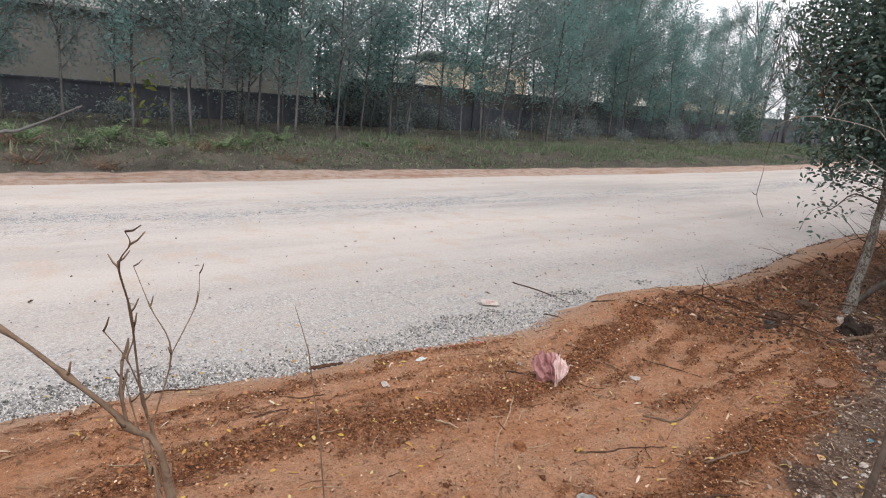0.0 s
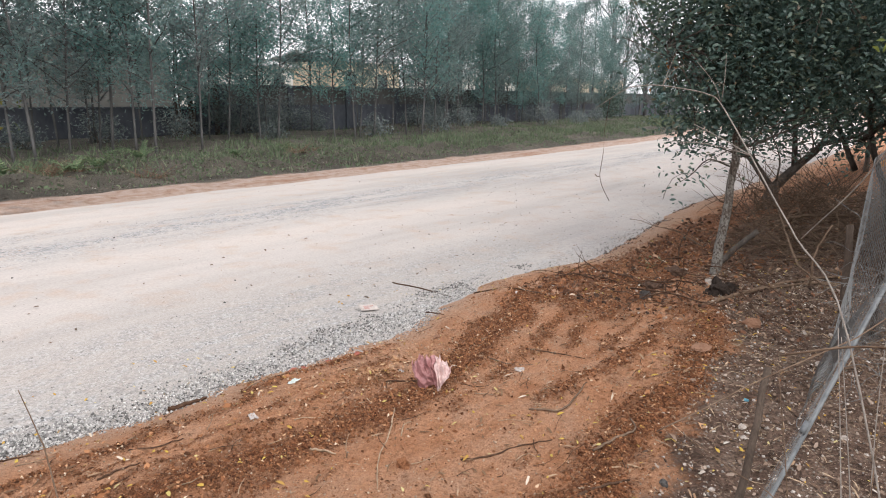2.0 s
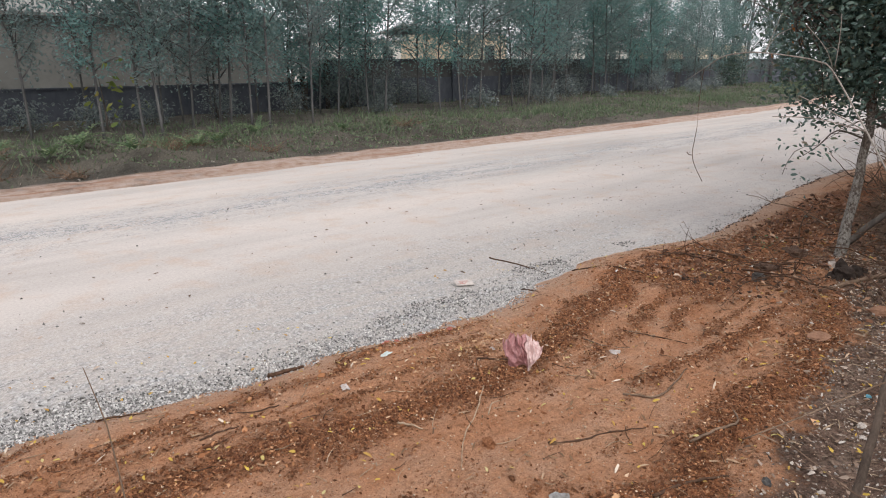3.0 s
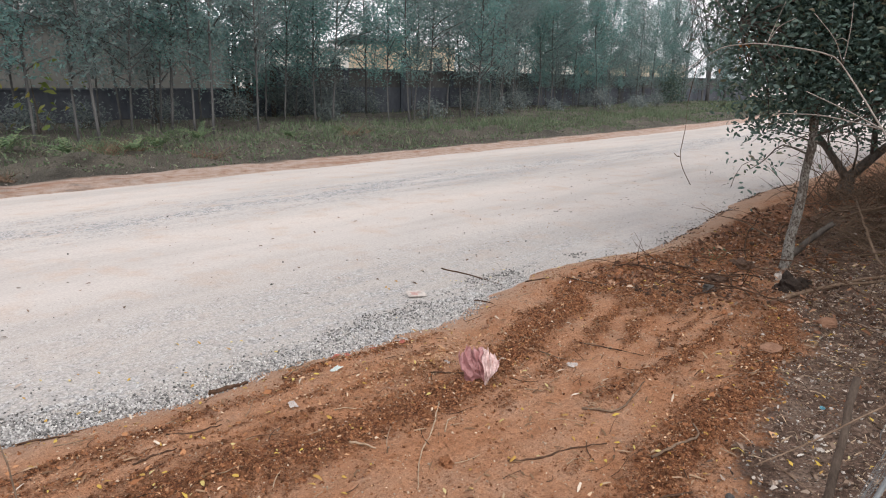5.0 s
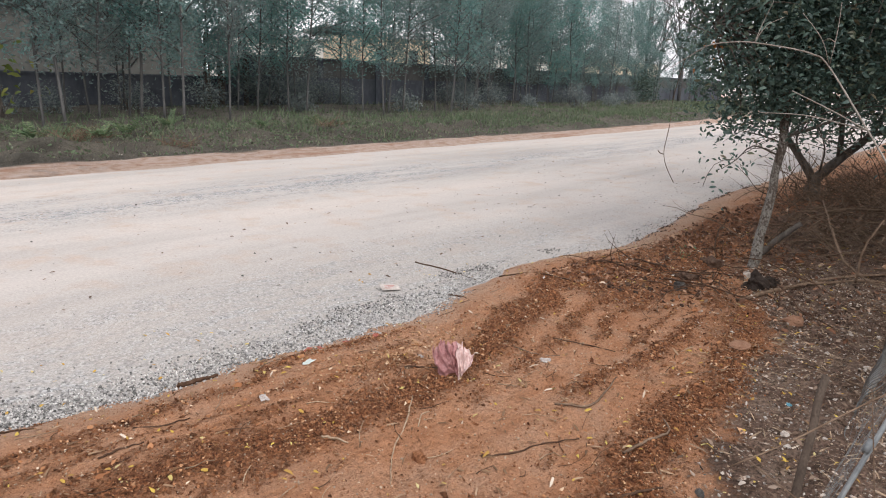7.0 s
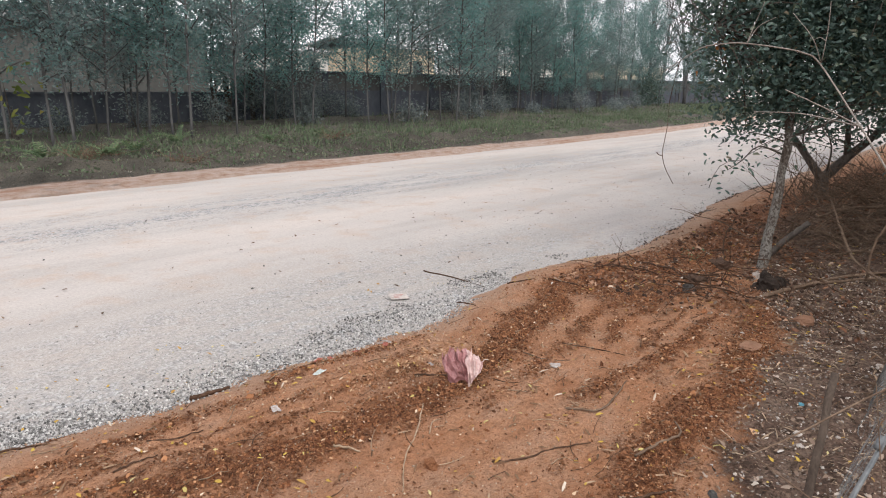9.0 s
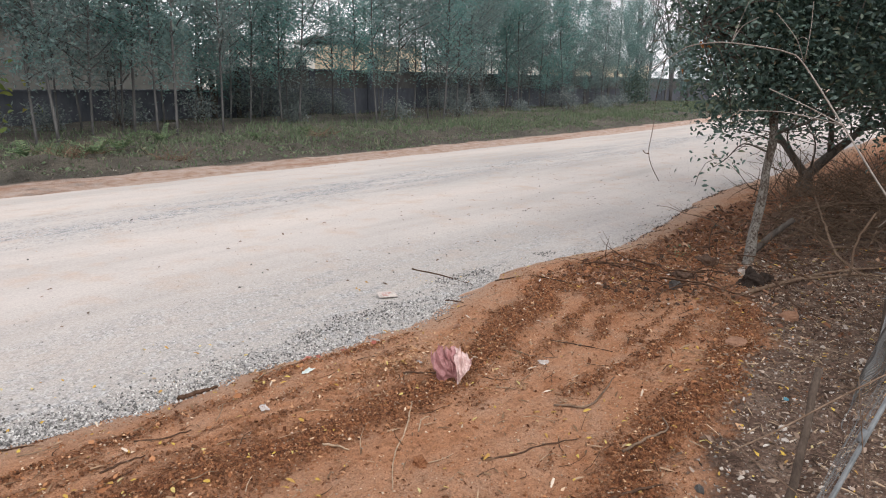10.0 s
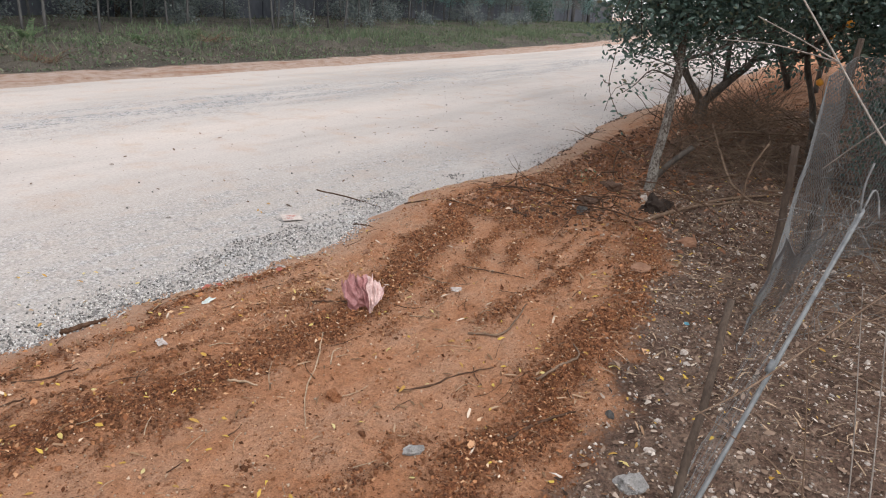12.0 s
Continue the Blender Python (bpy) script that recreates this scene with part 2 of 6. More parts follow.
def road_material():
    m, n, l, b = nodes_of("dusty_road", 0.9)
    v = coords(n, l)
    vs = coords(n, l, (0.16, 1.0, 1))
    streak, mid, fine = noise_of(n, l, vs, 0.8, 4), noise_of(n, l, v, 2.2, 5), noise_of(n, l, v, 45, 4)
    sx = n.new("ShaderNodeSeparateXYZ")
    l.new(v, sx.inputs[0])
    dust = ramp(n, l, streak, [(0.3, (0.345, 0.315, 0.292)), (0.5, (0.445, 0.402, 0.374)), (0.7, (0.5, 0.444, 0.404))])
    dust = mix(n, l, maths(n, l, "MULTIPLY", maths(n, l, "SUBTRACT", mid, 0.51), 3.5, True), dust, (0.43, 0.335, 0.272))
    # worn lanes where the crushed stone shows, and a rim of sandy grit along the near edge
    stone = n.new("ShaderNodeTexVoronoi")
    stone.inputs["Scale"].default_value = 70
    l.new(v, stone.inputs["Vector"])
    chips = ramp(n, l, stone.outputs["Color"], [(0.1, (0.12, 0.12, 0.122)), (0.5, (0.285, 0.283, 0.283)), (0.9, (0.5, 0.495, 0.49))])
    def lane(y, w):
        d = maths(n, l, "ABSOLUTE", maths(n, l, "SUBTRACT", sx.outputs["Y"], y))
        return maths(n, l, "SUBTRACT", 1.0, maths(n, l, "DIVIDE", d, w), True)
    gritty = noise_of(n, l, v, 90, 4, 0.7)
    dust = mix(n, l, maths(n, l, "MULTIPLY", lane(3.6, 2.6), maths(n, l, "SUBTRACT", 1.0, maths(n, l, "MULTIPLY", maths(n, l, "SUBTRACT", sx.outputs["X"], 4.5), 0.4, True)), True), dust, ramp(n, l, gritty, [(0.3, (0.17, 0.15, 0.135)), (0.5, (0.33, 0.3, 0.272)), (0.7, (0.46, 0.42, 0.385))]))
    worn = maths(n, l, "ADD", maths(n, l, "MULTIPLY", lane(8.6, 1.25), 1.6), maths(n, l, "MULTIPLY", lane(4.1, 2.0), maths(n, l, "SUBTRACT", 1.15, maths(n, l, "MULTIPLY", maths(n, l, "MULTIPLY", maths(n, l, "SUBTRACT", sx.outputs["X"], 5.2), 0.4, True), 0.75))))
    patch = maths(n, l, "MULTIPLY", maths(n, l, "SUBTRACT", noise_of(n, l, vs, 2.3, 6, 0.7), 0.36), 4.0, True)
    worn = maths(n, l, "MULTIPLY", maths(n, l, "MULTIPLY", worn, patch), ramp(n, l, noise_of(n, l, v, 14, 4), [(0.35, (0.15, 0.15, 0.15)), (0.6, (1, 1, 1))]), True)
    col = mix(n, l, worn, dust, chips)
    col = mix(n, l, 0.35, col, ramp(n, l, fine, [(0.3, (0.65, 0.65, 0.65)), (0.7, (1.2, 1.2, 1.2))]), "MULTIPLY")
    l.new(col, b.inputs["Base Color"])
    bump(n, l, b, maths(n, l, "ADD", maths(n, l, "MULTIPLY", fine, 0.5), maths(n, l, "MULTIPLY", maths(n, l, "MULTIPLY", stone.outputs["Distance"], -1.0), worn)), 0.5, 0.012)
    return m


SOIL = ground_material()
ROAD = road_material()
CLOD = grained("clod", (0.165, 0.06, 0.027), (0.42, 0.19, 0.091), 90, island=0.55, rough=0.97, relief=1.0)
GRAVEL = grained("gravel", (0.25, 0.24, 0.231), (0.44, 0.424, 0.408), 30, island=0.8, rough=0.75)
CHAR = grained("charred_wood", (0.014, 0.01, 0.008), (0.06, 0.042, 0.033), 30, relief=1.0, rough=0.95)
CLOD_DARK = grained("dark_clod", (0.04, 0.024, 0.017), (0.13, 0.078, 0.054), 40, island=0.4, rough=0.97, relief=1.0)
GRAVEL_DARK = grained("dark_gravel", (0.06, 0.056, 0.053), (0.2, 0.19, 0.18), 30, island=0.6, rough=0.8)
ROAD_CHIP = grained("road_chip", (0.2, 0.185, 0.17), (0.42, 0.39, 0.365), 30, island=0.35, rough=0.85)
PEBBLE = grained("pebble", (0.24, 0.195, 0.165), (0.54, 0.485, 0.435), 30, island=0.55, rough=0.8)
SAND_GRAIN = grained("sandy_bit", (0.3, 0.2, 0.13), (0.55, 0.42, 0.31), 30, island=0.35, rough=0.9)
def lichen_bark():
    """Brown bark with pale lichen blotches that thin out up the trunk."""
    m, n, l, b = nodes_of("lichen_bark", 0.9)
    v = coords(n, l, (1, 1, 0.7))
    sx = n.new("ShaderNodeSeparateXYZ")
    l.new(v, sx.inputs[0])
    a, c, d = noise_of(n, l, v, 55, 5, 0.7), noise_of(n, l, v, 12, 3), noise_of(n, l, v, 120, 3)
    brown = ramp(n, l, a, [(0.35, (0.045, 0.034, 0.028)), (0.65, (0.15, 0.118, 0.095))])
    amount = maths(n, l, "SUBTRACT", maths(n, l, "ADD", a, maths(n, l, "MULTIPLY", c, 0.6)), maths(n, l, "MULTIPLY", sx.outputs["Z"], 0.13))
    spots = maths(n, l, "MULTIPLY", maths(n, l, "SUBTRACT", amount, 0.68), 9.0, True)
    l.new(mix(n, l, spots, brown, ramp(n, l, d, [(0.35, (0.14, 0.125, 0.108)), (0.65, (0.27, 0.25, 0.222))])), b.inputs["Base Color"])
    bump(n, l, b, maths(n, l, "ADD", a, maths(n, l, "MULTIPLY", d, 0.4)), 0.9, 0.012)
    return m


BARK_PALE = lichen_bark()
BARK_DARK = grained("dark_bark", (0.05, 0.042, 0.036), (0.155, 0.13, 0.11), 18, (1, 1, 0.4), relief=0.7)
BARK_FAR = grained("thin_tree_bark", (0.06, 0.06, 0.06), (0.16, 0.155, 0.15), 4, (1, 1, 0.25))
STRAW = grained("straw", (0.2, 0.135, 0.085), (0.45, 0.33, 0.225), 30, island=0.3)
DRY_TWIG = grained("dry_twig", (0.085, 0.053, 0.035), (0.21, 0.145, 0.102), 20, island=0.35, spec=0.12)
CANE = grained("dry_cane", (0.16, 0.135, 0.115), (0.36, 0.315, 0.275), 30, island=0.15)
STICK = grained("fallen_stick", (0.045, 0.025, 0.016), (0.13, 0.076, 0.05), 30, (1, 1, 1), relief=0.6, spec=0.08)
CHIP = leafy("wood_chip", [(0.0, (0.1, 0.055, 0.033)), (0.5, (0.24, 0.145, 0.085)), (0.9, (0.38, 0.26, 0.17)), (1.0, (0.55, 0.46, 0.37))], 0.9, 0.0, 0.1)
# dark brown specks whose colour also stands for shade in the crumbs' crevices
DARK_FLAKE = leafy("dark_flake", [(0.0, (0.03, 0.011, 0.006)), (0.6, (0.085, 0.032, 0.015)), (1.0, (0.16, 0.065, 0.031))], 0.85, 0.0, 0.1)
FLAKE = leafy("bark_flake", [(0.0, (0.06, 0.022, 0.011)), (0.4, (0.22, 0.09, 0.042)), (0.78, (0.4, 0.192, 0.095)), (0.94, (0.54, 0.33, 0.19)), (1.0, (0.68, 0.54, 0.4))], 0.9, 0.0, 0.1)
BRIGHT_CHIP = leafy("bright_bark_chip", [(0.0, (0.22, 0.1, 0.045)), (0.5, (0.36, 0.195, 0.105)), (0.9, (0.5, 0.32, 0.19)), (1.0, (0.6, 0.47, 0.34))], 0.85, 0.0, 0.1)
LITTER = leafy("dead_leaf", [(0.0, (0.032, 0.02, 0.014)), (0.4, (0.13, 0.083, 0.058)), (0.8, (0.26, 0.185, 0.138)), (0.94, (0.4, 0.32, 0.26)), (1.0, (0.6, 0.54, 0.48))], 0.8, 0.1, 0.15)
RUST_LEAF = leafy("rusty_dead_leaf", [(0.0, (0.05, 0.023, 0.014)), (0.4, (0.17, 0.078, 0.044)), (0.8, (0.31, 0.16, 0.095)), (0.95, (0.42, 0.26, 0.17)), (1.0, (0.55, 0.43, 0.33))], 0.75, 0.1, 0.2)
DEAD_ORANGE = leafy("orange_dead_leaf", [(0.0, (0.35, 0.13, 0.04)), (1.0, (0.5, 0.22, 0.07))], 0.7, 0.3)
YELLOW = leafy("yellow_leaf", [(0.0, (0.3, 0.17, 0.05)), (0.3, (0.42, 0.24, 0.05)), (0.7, (0.52, 0.36, 0.06)), (1.0, (0.5, 0.42, 0.2))], 0.6, 0.15)
CITRUS = leafy("citrus_leaf", [(0.0, (0.054, 0.09, 0.078)), (0.5, (0.08, 0.13, 0.108)), (0.85, (0.112, 0.168, 0.128)), (0.96, (0.125, 0.15, 0.095)), (1.0, (0.15, 0.11, 0.07))], 0.42, 0.34, 0.5)
SALLOW = leafy("yellow_green_leaf", [(0.0, (0.1, 0.14, 0.03)), (0.6, (0.18, 0.21, 0.045)), (1.0, (0.26, 0.22, 0.055))], 0.5, 0.35)
# leaf green paled and shifted to blue: distance haze put into the colour
ACACIA_HAZED = leafy("hazed_acacia_leaf", [(0.0, (0.15, 0.24, 0.23)), (0.5, (0.2, 0.305, 0.293)), (0.9, (0.255, 0.355, 0.338)), (1.0, (0.28, 0.35, 0.295))], 0.65, 0.6, 0.15, 0.17)
VERGE_LITTER = leafy("cut_weed", [(0.0, (0.045, 0.034, 0.028)), (0.5, (0.13, 0.1, 0.082)), (0.92, (0.2, 0.165, 0.138)), (1.0, (0.36, 0.33, 0.3))], 0.85, 0.1, 0.1)
GRASS = leafy("verge_grass", [(0.0, (0.105, 0.105, 0.078)), (0.3, (0.115, 0.15, 0.092)), (0.8, (0.145, 0.2, 0.115)), (1.0, (0.24, 0.235, 0.165))], 0.8, 0.35, 0.15)
# far undergrowth, its leaf colour lightened and blued for the same haze
UNDERGROWTH_HAZED = leafy("hazed_undergrowth_leaf", [(0.0, (0.12, 0.145, 0.145)), (0.6, (0.19, 0.22, 0.215)), (1.0, (0.26, 0.29, 0.265))], 0.6, 0.3, 0.2)
FERN = leafy("fern_leaf", [(0.0, (0.08, 0.13, 0.07)), (0.6, (0.14, 0.2, 0.1)), (1.0, (0.22, 0.26, 0.14))], 0.6, 0.35, 0.2)
WALL = grained("dark_plaster", (0.06, 0.066, 0.082), (0.12, 0.127, 0.148), 0.8, (1, 1, 0.5), relief=0.3)
WALL_TOP = grained("grey_plaster", (0.07, 0.068, 0.068), (0.14, 0.135, 0.13), 0.9, (1, 1, 0.5), relief=0.3)
PLASTER = grained("drab_plaster", (0.15, 0.147, 0.135), (0.22, 0.215, 0.2), 0.5, relief=0.2)
CREAM = grained("cream_plaster", (0.55, 0.44, 0.31), (0.7, 0.59, 0.44), 0.6, relief=0.2)
WHITE = grained("white_plaster", (0.6, 0.57, 0.52), (0.78, 0.75, 0.7), 0.6, relief=0.2)
ROOF = grained("roof_sheet", (0.34, 0.33, 0.32), (0.5, 0.49, 0.48), 1.0)
GLASS_DARK = grained("dark_window", (0.02, 0.022, 0.025), (0.05, 0.052, 0.055), 1.0, rough=0.2, spec=0.5)
WOOD_POST = grained("weathered_post", (0.045, 0.032, 0.024), (0.115, 0.084, 0.064), 18, (1, 1, 0.2), relief=0.8)
ROSE = grained("rose_plastic", (0.24, 0.085, 0.085), (0.45, 0.24, 0.23), 22, rough=0.5, relief=0.3, spec=0.4)
PLASTIC = grained("pink_plastic", (0.42, 0.24, 0.22), (0.75, 0.6, 0.57), 14, rough=0.5, relief=0.3, spec=0.4)
PAPER = grained("soiled_paper", (0.3, 0.255, 0.23), (0.52, 0.465, 0.43), 20, rough=0.8)
PRINT = grained("faded_print", (0.35, 0.14, 0.12), (0.45, 0.22, 0.2), 40)
BLUE_BIT = grained("pale_blue_plastic", (0.44, 0.48, 0.45), (0.56, 0.6, 0.57), 30, rough=0.4)
CYAN_BIT = grained("bright_blue_plastic", (0.1, 0.3, 0.38), (0.2, 0.42, 0.5), 30, rough=0.4)
ROCK = grained("grey_rock", (0.11, 0.1, 0.095), (0.32, 0.3, 0.285), 22, relief=1.0, dist=0.02)
ROCK_PALE = grained("pale_rock", (0.22, 0.21, 0.2), (0.52, 0.5, 0.48), 24, relief=1.0, dist=0.02)
RED_BIT = grained("faded_red_plastic", (0.28, 0.07, 0.05), (0.45, 0.16, 0.12), 30, rough=0.5)
ROCK_DARK = grained("dark_rock", (0.06, 0.055, 0.052), (0.17, 0.16, 0.15), 30, relief=1.0, dist=0.02)
LATERITE = grained("laterite_slab", (0.16, 0.078, 0.046), (0.28, 0.155, 0.098), 14, relief=0.5)
FRUIT = grained("orange_peel", (0.62, 0.24, 0.02), (0.72, 0.33, 0.04), 30, rough=0.45, spec=0.4)


def galvanised():
    m, n, l, b = nodes_of("galvanised_steel", 0.5)
    v = coords(n, l)
    f = noise_of(n, l, v, 22, 5)
    l.new(ramp(n, l, f, [(0.3, (0.1, 0.105, 0.11)), (0.6, (0.19, 0.2, 0.203)), (0.75, (0.15, 0.13, 0.11))]), b.inputs["Base Color"])
    b.inputs["Metallic"].default_value = 0.15
    bump(n, l, b, f, 0.15, 0.004)
    return m


STEEL = galvanised()
WIRE = grained("grey_wire", (0.1, 0.1, 0.098), (0.19, 0.19, 0.185), 15, rough=0.6, spec=0.35)


# ---- shape helpers ----
def mesh_of(name, verts, faces, mat, smooth=False):
    me = bpy.data.meshes.new(name)
    me.from_pydata([tuple(v) for v in verts], [], [tuple(f) for f in faces])
    me.materials.append(mat)
    if smooth:
        me.polygons.foreach_set("use_smooth", [True] * len(me.polygons))
    me.update()
    return me


def thing(name, label, category, group="", kind="", at=(0, 0, 0)):
    ob = new(name)
    ob.location = at
    ob.empty_display_size = 0.1
    return tagged(ob, label, category, group, kind)


def part(name, me, parent, label=""):
    ob = new(name, me)
    ob.parent = parent
    return tagged(ob, label)


def hashed(ix, iy, seed):
    h = (ix.astype(np.int64) * 374761393 + iy.astype(np.int64) * 668265263 + seed * 974711) & 0xFFFFFFFF
    h = ((h ^ (h >> 13)) * 1274126177) & 0xFFFFFFFF
    return ((h ^ (h >> 16)) & 0xFFFF) / 65535.0


def vnoise(x, y, seed=0):
    """Smooth value noise, -1 to 1."""
    x, y = np.asarray(x, float), np.asarray(y, float)
    ix, iy = np.floor(x), np.floor(y)
    u, v = x - ix, y - iy
    u, v = u * u * (3 - 2 * u), v * v * (3 - 2 * v)
    a, b = hashed(ix, iy, seed), hashed(ix + 1, iy, seed)
    c, d = hashed(ix, iy + 1, seed), hashed(ix + 1, iy + 1, seed)
    return 2 * ((a * (1 - u) + b * u) * (1 - v) + (c * (1 - u) + d * u) * v) - 1


def smooth01(t):
    t = np.clip(t, 0, 1)
    return t * t * (3 - 2 * t)


def bend_of(x):
    """The road swings away to the far side beyond 18 m."""
    d = np.maximum(np.asarray(x, float) - 18, 0)
    return np.where(d < 60, 0.0035 * d * d, 0.0035 * 3600 + 0.42 * (d - 60))


def near_edge(x):
    x = np.asarray(x, float)
    e = np.interp(x, [-60, 1, 2.1, 3.2, 3.6, 4.1, 4.6, 5.2, 6.2, 7.0, 7.6, 8.3, 9.2, 10.2, 11.4, 21, 60], [4.16, 3.88, 3.74, 3.62, 3.62, 3.73, 3.82, 3.86, 3.74, 3.62, 3.68, 3.8, 3.94, 4.06, 4.14, 4.35, 4.5])
    return e + 0.05 * vnoise(x * 2.1, x * 0, 5) + 0.025 * vnoise(x * 7.3, x * 0, 15) + 0.6 * bend_of(x)


def far_edge(x):
    return 11.6 + 0.08 * vnoise(np.asarray(x, float) * 0.7, 0 * np.asarray(x, float), 9) + bend_of(x)


def debris_top(x):
    """The road-side edge of the dug-over debris before the citrus trunk."""
    return np.interp(x, [4.3, 4.8, 5.5, 6.0, 6.5, 7.4, 8.2, 9.8, 12], [3.3, 3.5, 3.62, 3.5, 3.42, 3.45, 3.5, 3.6, 3.5])


def rut_line(x, y):
    """How crumbly the earth is: 1 along the churned-up tyre ruts, 0 where it is trodden smooth."""
    w = 0.07 * vnoise(x * 2.3, y * 2.3, 60) + 0.045 * vnoise(x * 7, y * 7, 65) + 0.025 * vnoise(x * 17, y * 17, 67)
    # loose soil in uneven flecks everywhere, drawn out along the wheels' way
    q = y - 0.12 * (x - 3)
    flecks = vnoise(x * 1.7, q * 5.5, 63) + 0.6 * vnoise(x * 4.5, q * 11, 64) + 0.5 * vnoise(x * 13, q * 19, 68)
    out = 0.55 * smooth01((flecks + 0.05) / 0.9)
    # trodden patches between the ruts
    for px, py, hx, hy in ((2.95, 2.3, 0.75, 0.22), (2.1, 2.3, 0.6, 0.24), (3.38, 1.92, 0.2, 0.1), (4.2, 3.62, 0.65, 0.1), (3.4, 3.4, 0.3, 0.06), (4.3, 2.87, 0.3, 0.07), (4.05, 2.5, 0.3, 0.06), (4.7, 2.2, 0.35, 0.09), (1.3, 2.55, 0.6, 0.12)):
        d = ((x - px) / hx) ** 2 + ((y - py - 0.1 * (x - px) + w) / hy) ** 2
        out = out * (1 - 0.8 * np.exp(-d ** 2))
    for px, py, half, a in (([0.3, 1.4, 1.7, 2.2, 2.6, 3.1, 3.6, 4.05, 4.45, 5.0], [2.98, 2.96, 2.92, 2.86, 2.8, 2.8, 2.96, 3.08, 3.18, 3.4], 0.145, 1.05),
                            ([0.3, 1.1, 1.5, 2.05, 2.7, 3.3], [3.42, 3.45, 3.48, 3.48, 3.45, 3.42], 0.065, 0.66), ([0.3, 1.3, 1.8, 2.3, 2.7], [3.16, 3.16, 3.12, 3.12, 3.08], 0.04, 0.6), ([0.6, 1.2, 1.8, 2.4], [3.3, 3.31, 3.27, 3.27], 0.03, 0.6),
                            ([1.6, 2.2, 2.6, 3.0, 3.5, 4.1, 4.8, 5.4], [1.55, 1.62, 1.66, 1.66, 1.66, 1.72, 1.84, 1.96], 0.16, 1.0), ([3.2, 3.5, 3.9, 4.3, 5.0], [2.17, 2.15, 2.14, 2.14, 2.1], 0.07, 0.8),
                            ([3.55, 3.8, 4.2, 4.6, 5.2], [3.05, 3.13, 3.2, 3.22, 3.2], 0.09, 0.85), ([3.7, 4.0, 4.4, 5.0], [2.66, 2.7, 2.8, 2.86], 0.06, 0.8), ([3.9, 4.4, 5.0], [2.42, 2.58, 2.6], 0.055, 0.75), ([3.95, 4.4, 5.1], [2.28, 2.34, 2.38], 0.04, 0.7)):
        d = np.abs(y - np.interp(x, px, py) + w) / half
        fade = smooth01((x - px[0] + (2.5 if px[0] < 0.5 else 0.2)) / (3.2 if px[0] < 0.5 else 0.4)) * smooth01((px[-1] + 0.3 - x) / 0.5)
        out = np.maximum(out, a * np.exp(-d ** 2) * fade)
    # the strip beside the road stays swept and bare past the bend
    out = out * (1 - smooth01((x - 5.0) / 0.6) * smooth01((y - debris_top(x) + 0.05) / 0.12))
    dug = smooth01((x - 4.5 + 0.4 * w) / 0.5) * smooth01((debris_top(x) - y + w) / 0.15) * smooth01((y - 2.35 + 2 * w) / 0.3)
    return np.maximum(out, dug * (0.8 + 0.25 * vnoise(x * 5, y * 5, 69)))


def litter_zone(x, y):
    """1 on the grey leaf-strewn soil by the fence and under the citrus trees."""
    edge = np.interp(x, [-30, 0, 2.2, 2.95, 3.54, 4.37, 5.0, 5.6, 6.0, 6.4, 7.0, 8.5, 10.2, 11.5, 14, 60], [1.0, 1.1, 1.35, 1.46, 1.56, 1.66, 1.8, 1.98, 2.2, 2.45, 2.75, 2.95, 2.9, 2.2, 1.2, 0.6])
    return smooth01((edge - y + 0.09 * vnoise(x * 2.5, y * 2.5, 61) + 0.1 * vnoise(x * 7, y * 7, 66)) / 0.4 + 0.5)


def dust_zone(x, y):
    """1 on the strip of soil next to the road, where dust settles."""
    return smooth01((y - near_edge(x) + np.interp(x, [4.5, 5.5, 6.5], [0.42, 0.4, 0.5])) / 0.4) * np.where(x > 5.5, 0.9, 0.75)


def ground_z(x, y):
    x, y = np.asarray(x, float), np.asarray(y, float)
    e, f = near_edge(x), far_edge(x)
    verge = 0.06 + 0.03 * vnoise(x * 0.8, y * 0.8, 1)
    near = np.exp(-((x - 4) / 9) ** 2)
    # tyre ruts along the road, crumbly ridges between them
    rut = rut_line(x, y)
    yy = y - 0.10 * (x - 3) - 0.12 * vnoise(x * 0.7, y * 0.7, 2)
    ruts = vnoise(x * 0.9, yy * 5.0, 3) * 0.014 + 0.02 * rut + 0.006 * vnoise(x * 3.1, yy * 13, 70)
    fine = vnoise(x * 7, y * 7, 4) * 0.007 + vnoise(x * 19, y * 19, 6) * (0.0025 + 0.011 * rut) + vnoise(x * 37, y * 37, 16) * (0.001 + 0.009 * rut)
    bank = 0.35 * smooth01((x - 7.5) / 6) * smooth01((3.4 - y) / 2.0)
    left = verge + near * ruts + fine + bank
    right = 0.02 + 0.09 * smooth01((y - f - 1.2) / 2.5) + 0.10 * vnoise(x * 0.45, y * 0.45, 7) * smooth01((y - f - 0.8) / 1.0) + 0.02 * vnoise(x * 3, y * 3, 8)
    heap = smooth01((y - f - 1.0) / 0.5) * smooth01((f + 4.2 - y) / 1.2)
    right = right + heap * np.clip(0.16 * vnoise(x * 0.9, y * 1.3, 13) + 0.12 * vnoise(x * 2.3, y * 2.8, 14), -0.03, 0.3)
    right = right + 0.12 * smooth01((x - 8) / 30) * smooth01((y - f - 3) / 6)
    a = smooth01((y - e + 0.3) / 0.6)
    b = smooth01((y - f + 0.45) / 0.9)
    return left * (1 - a) - 0.05 * a * (1 - b) + right * b


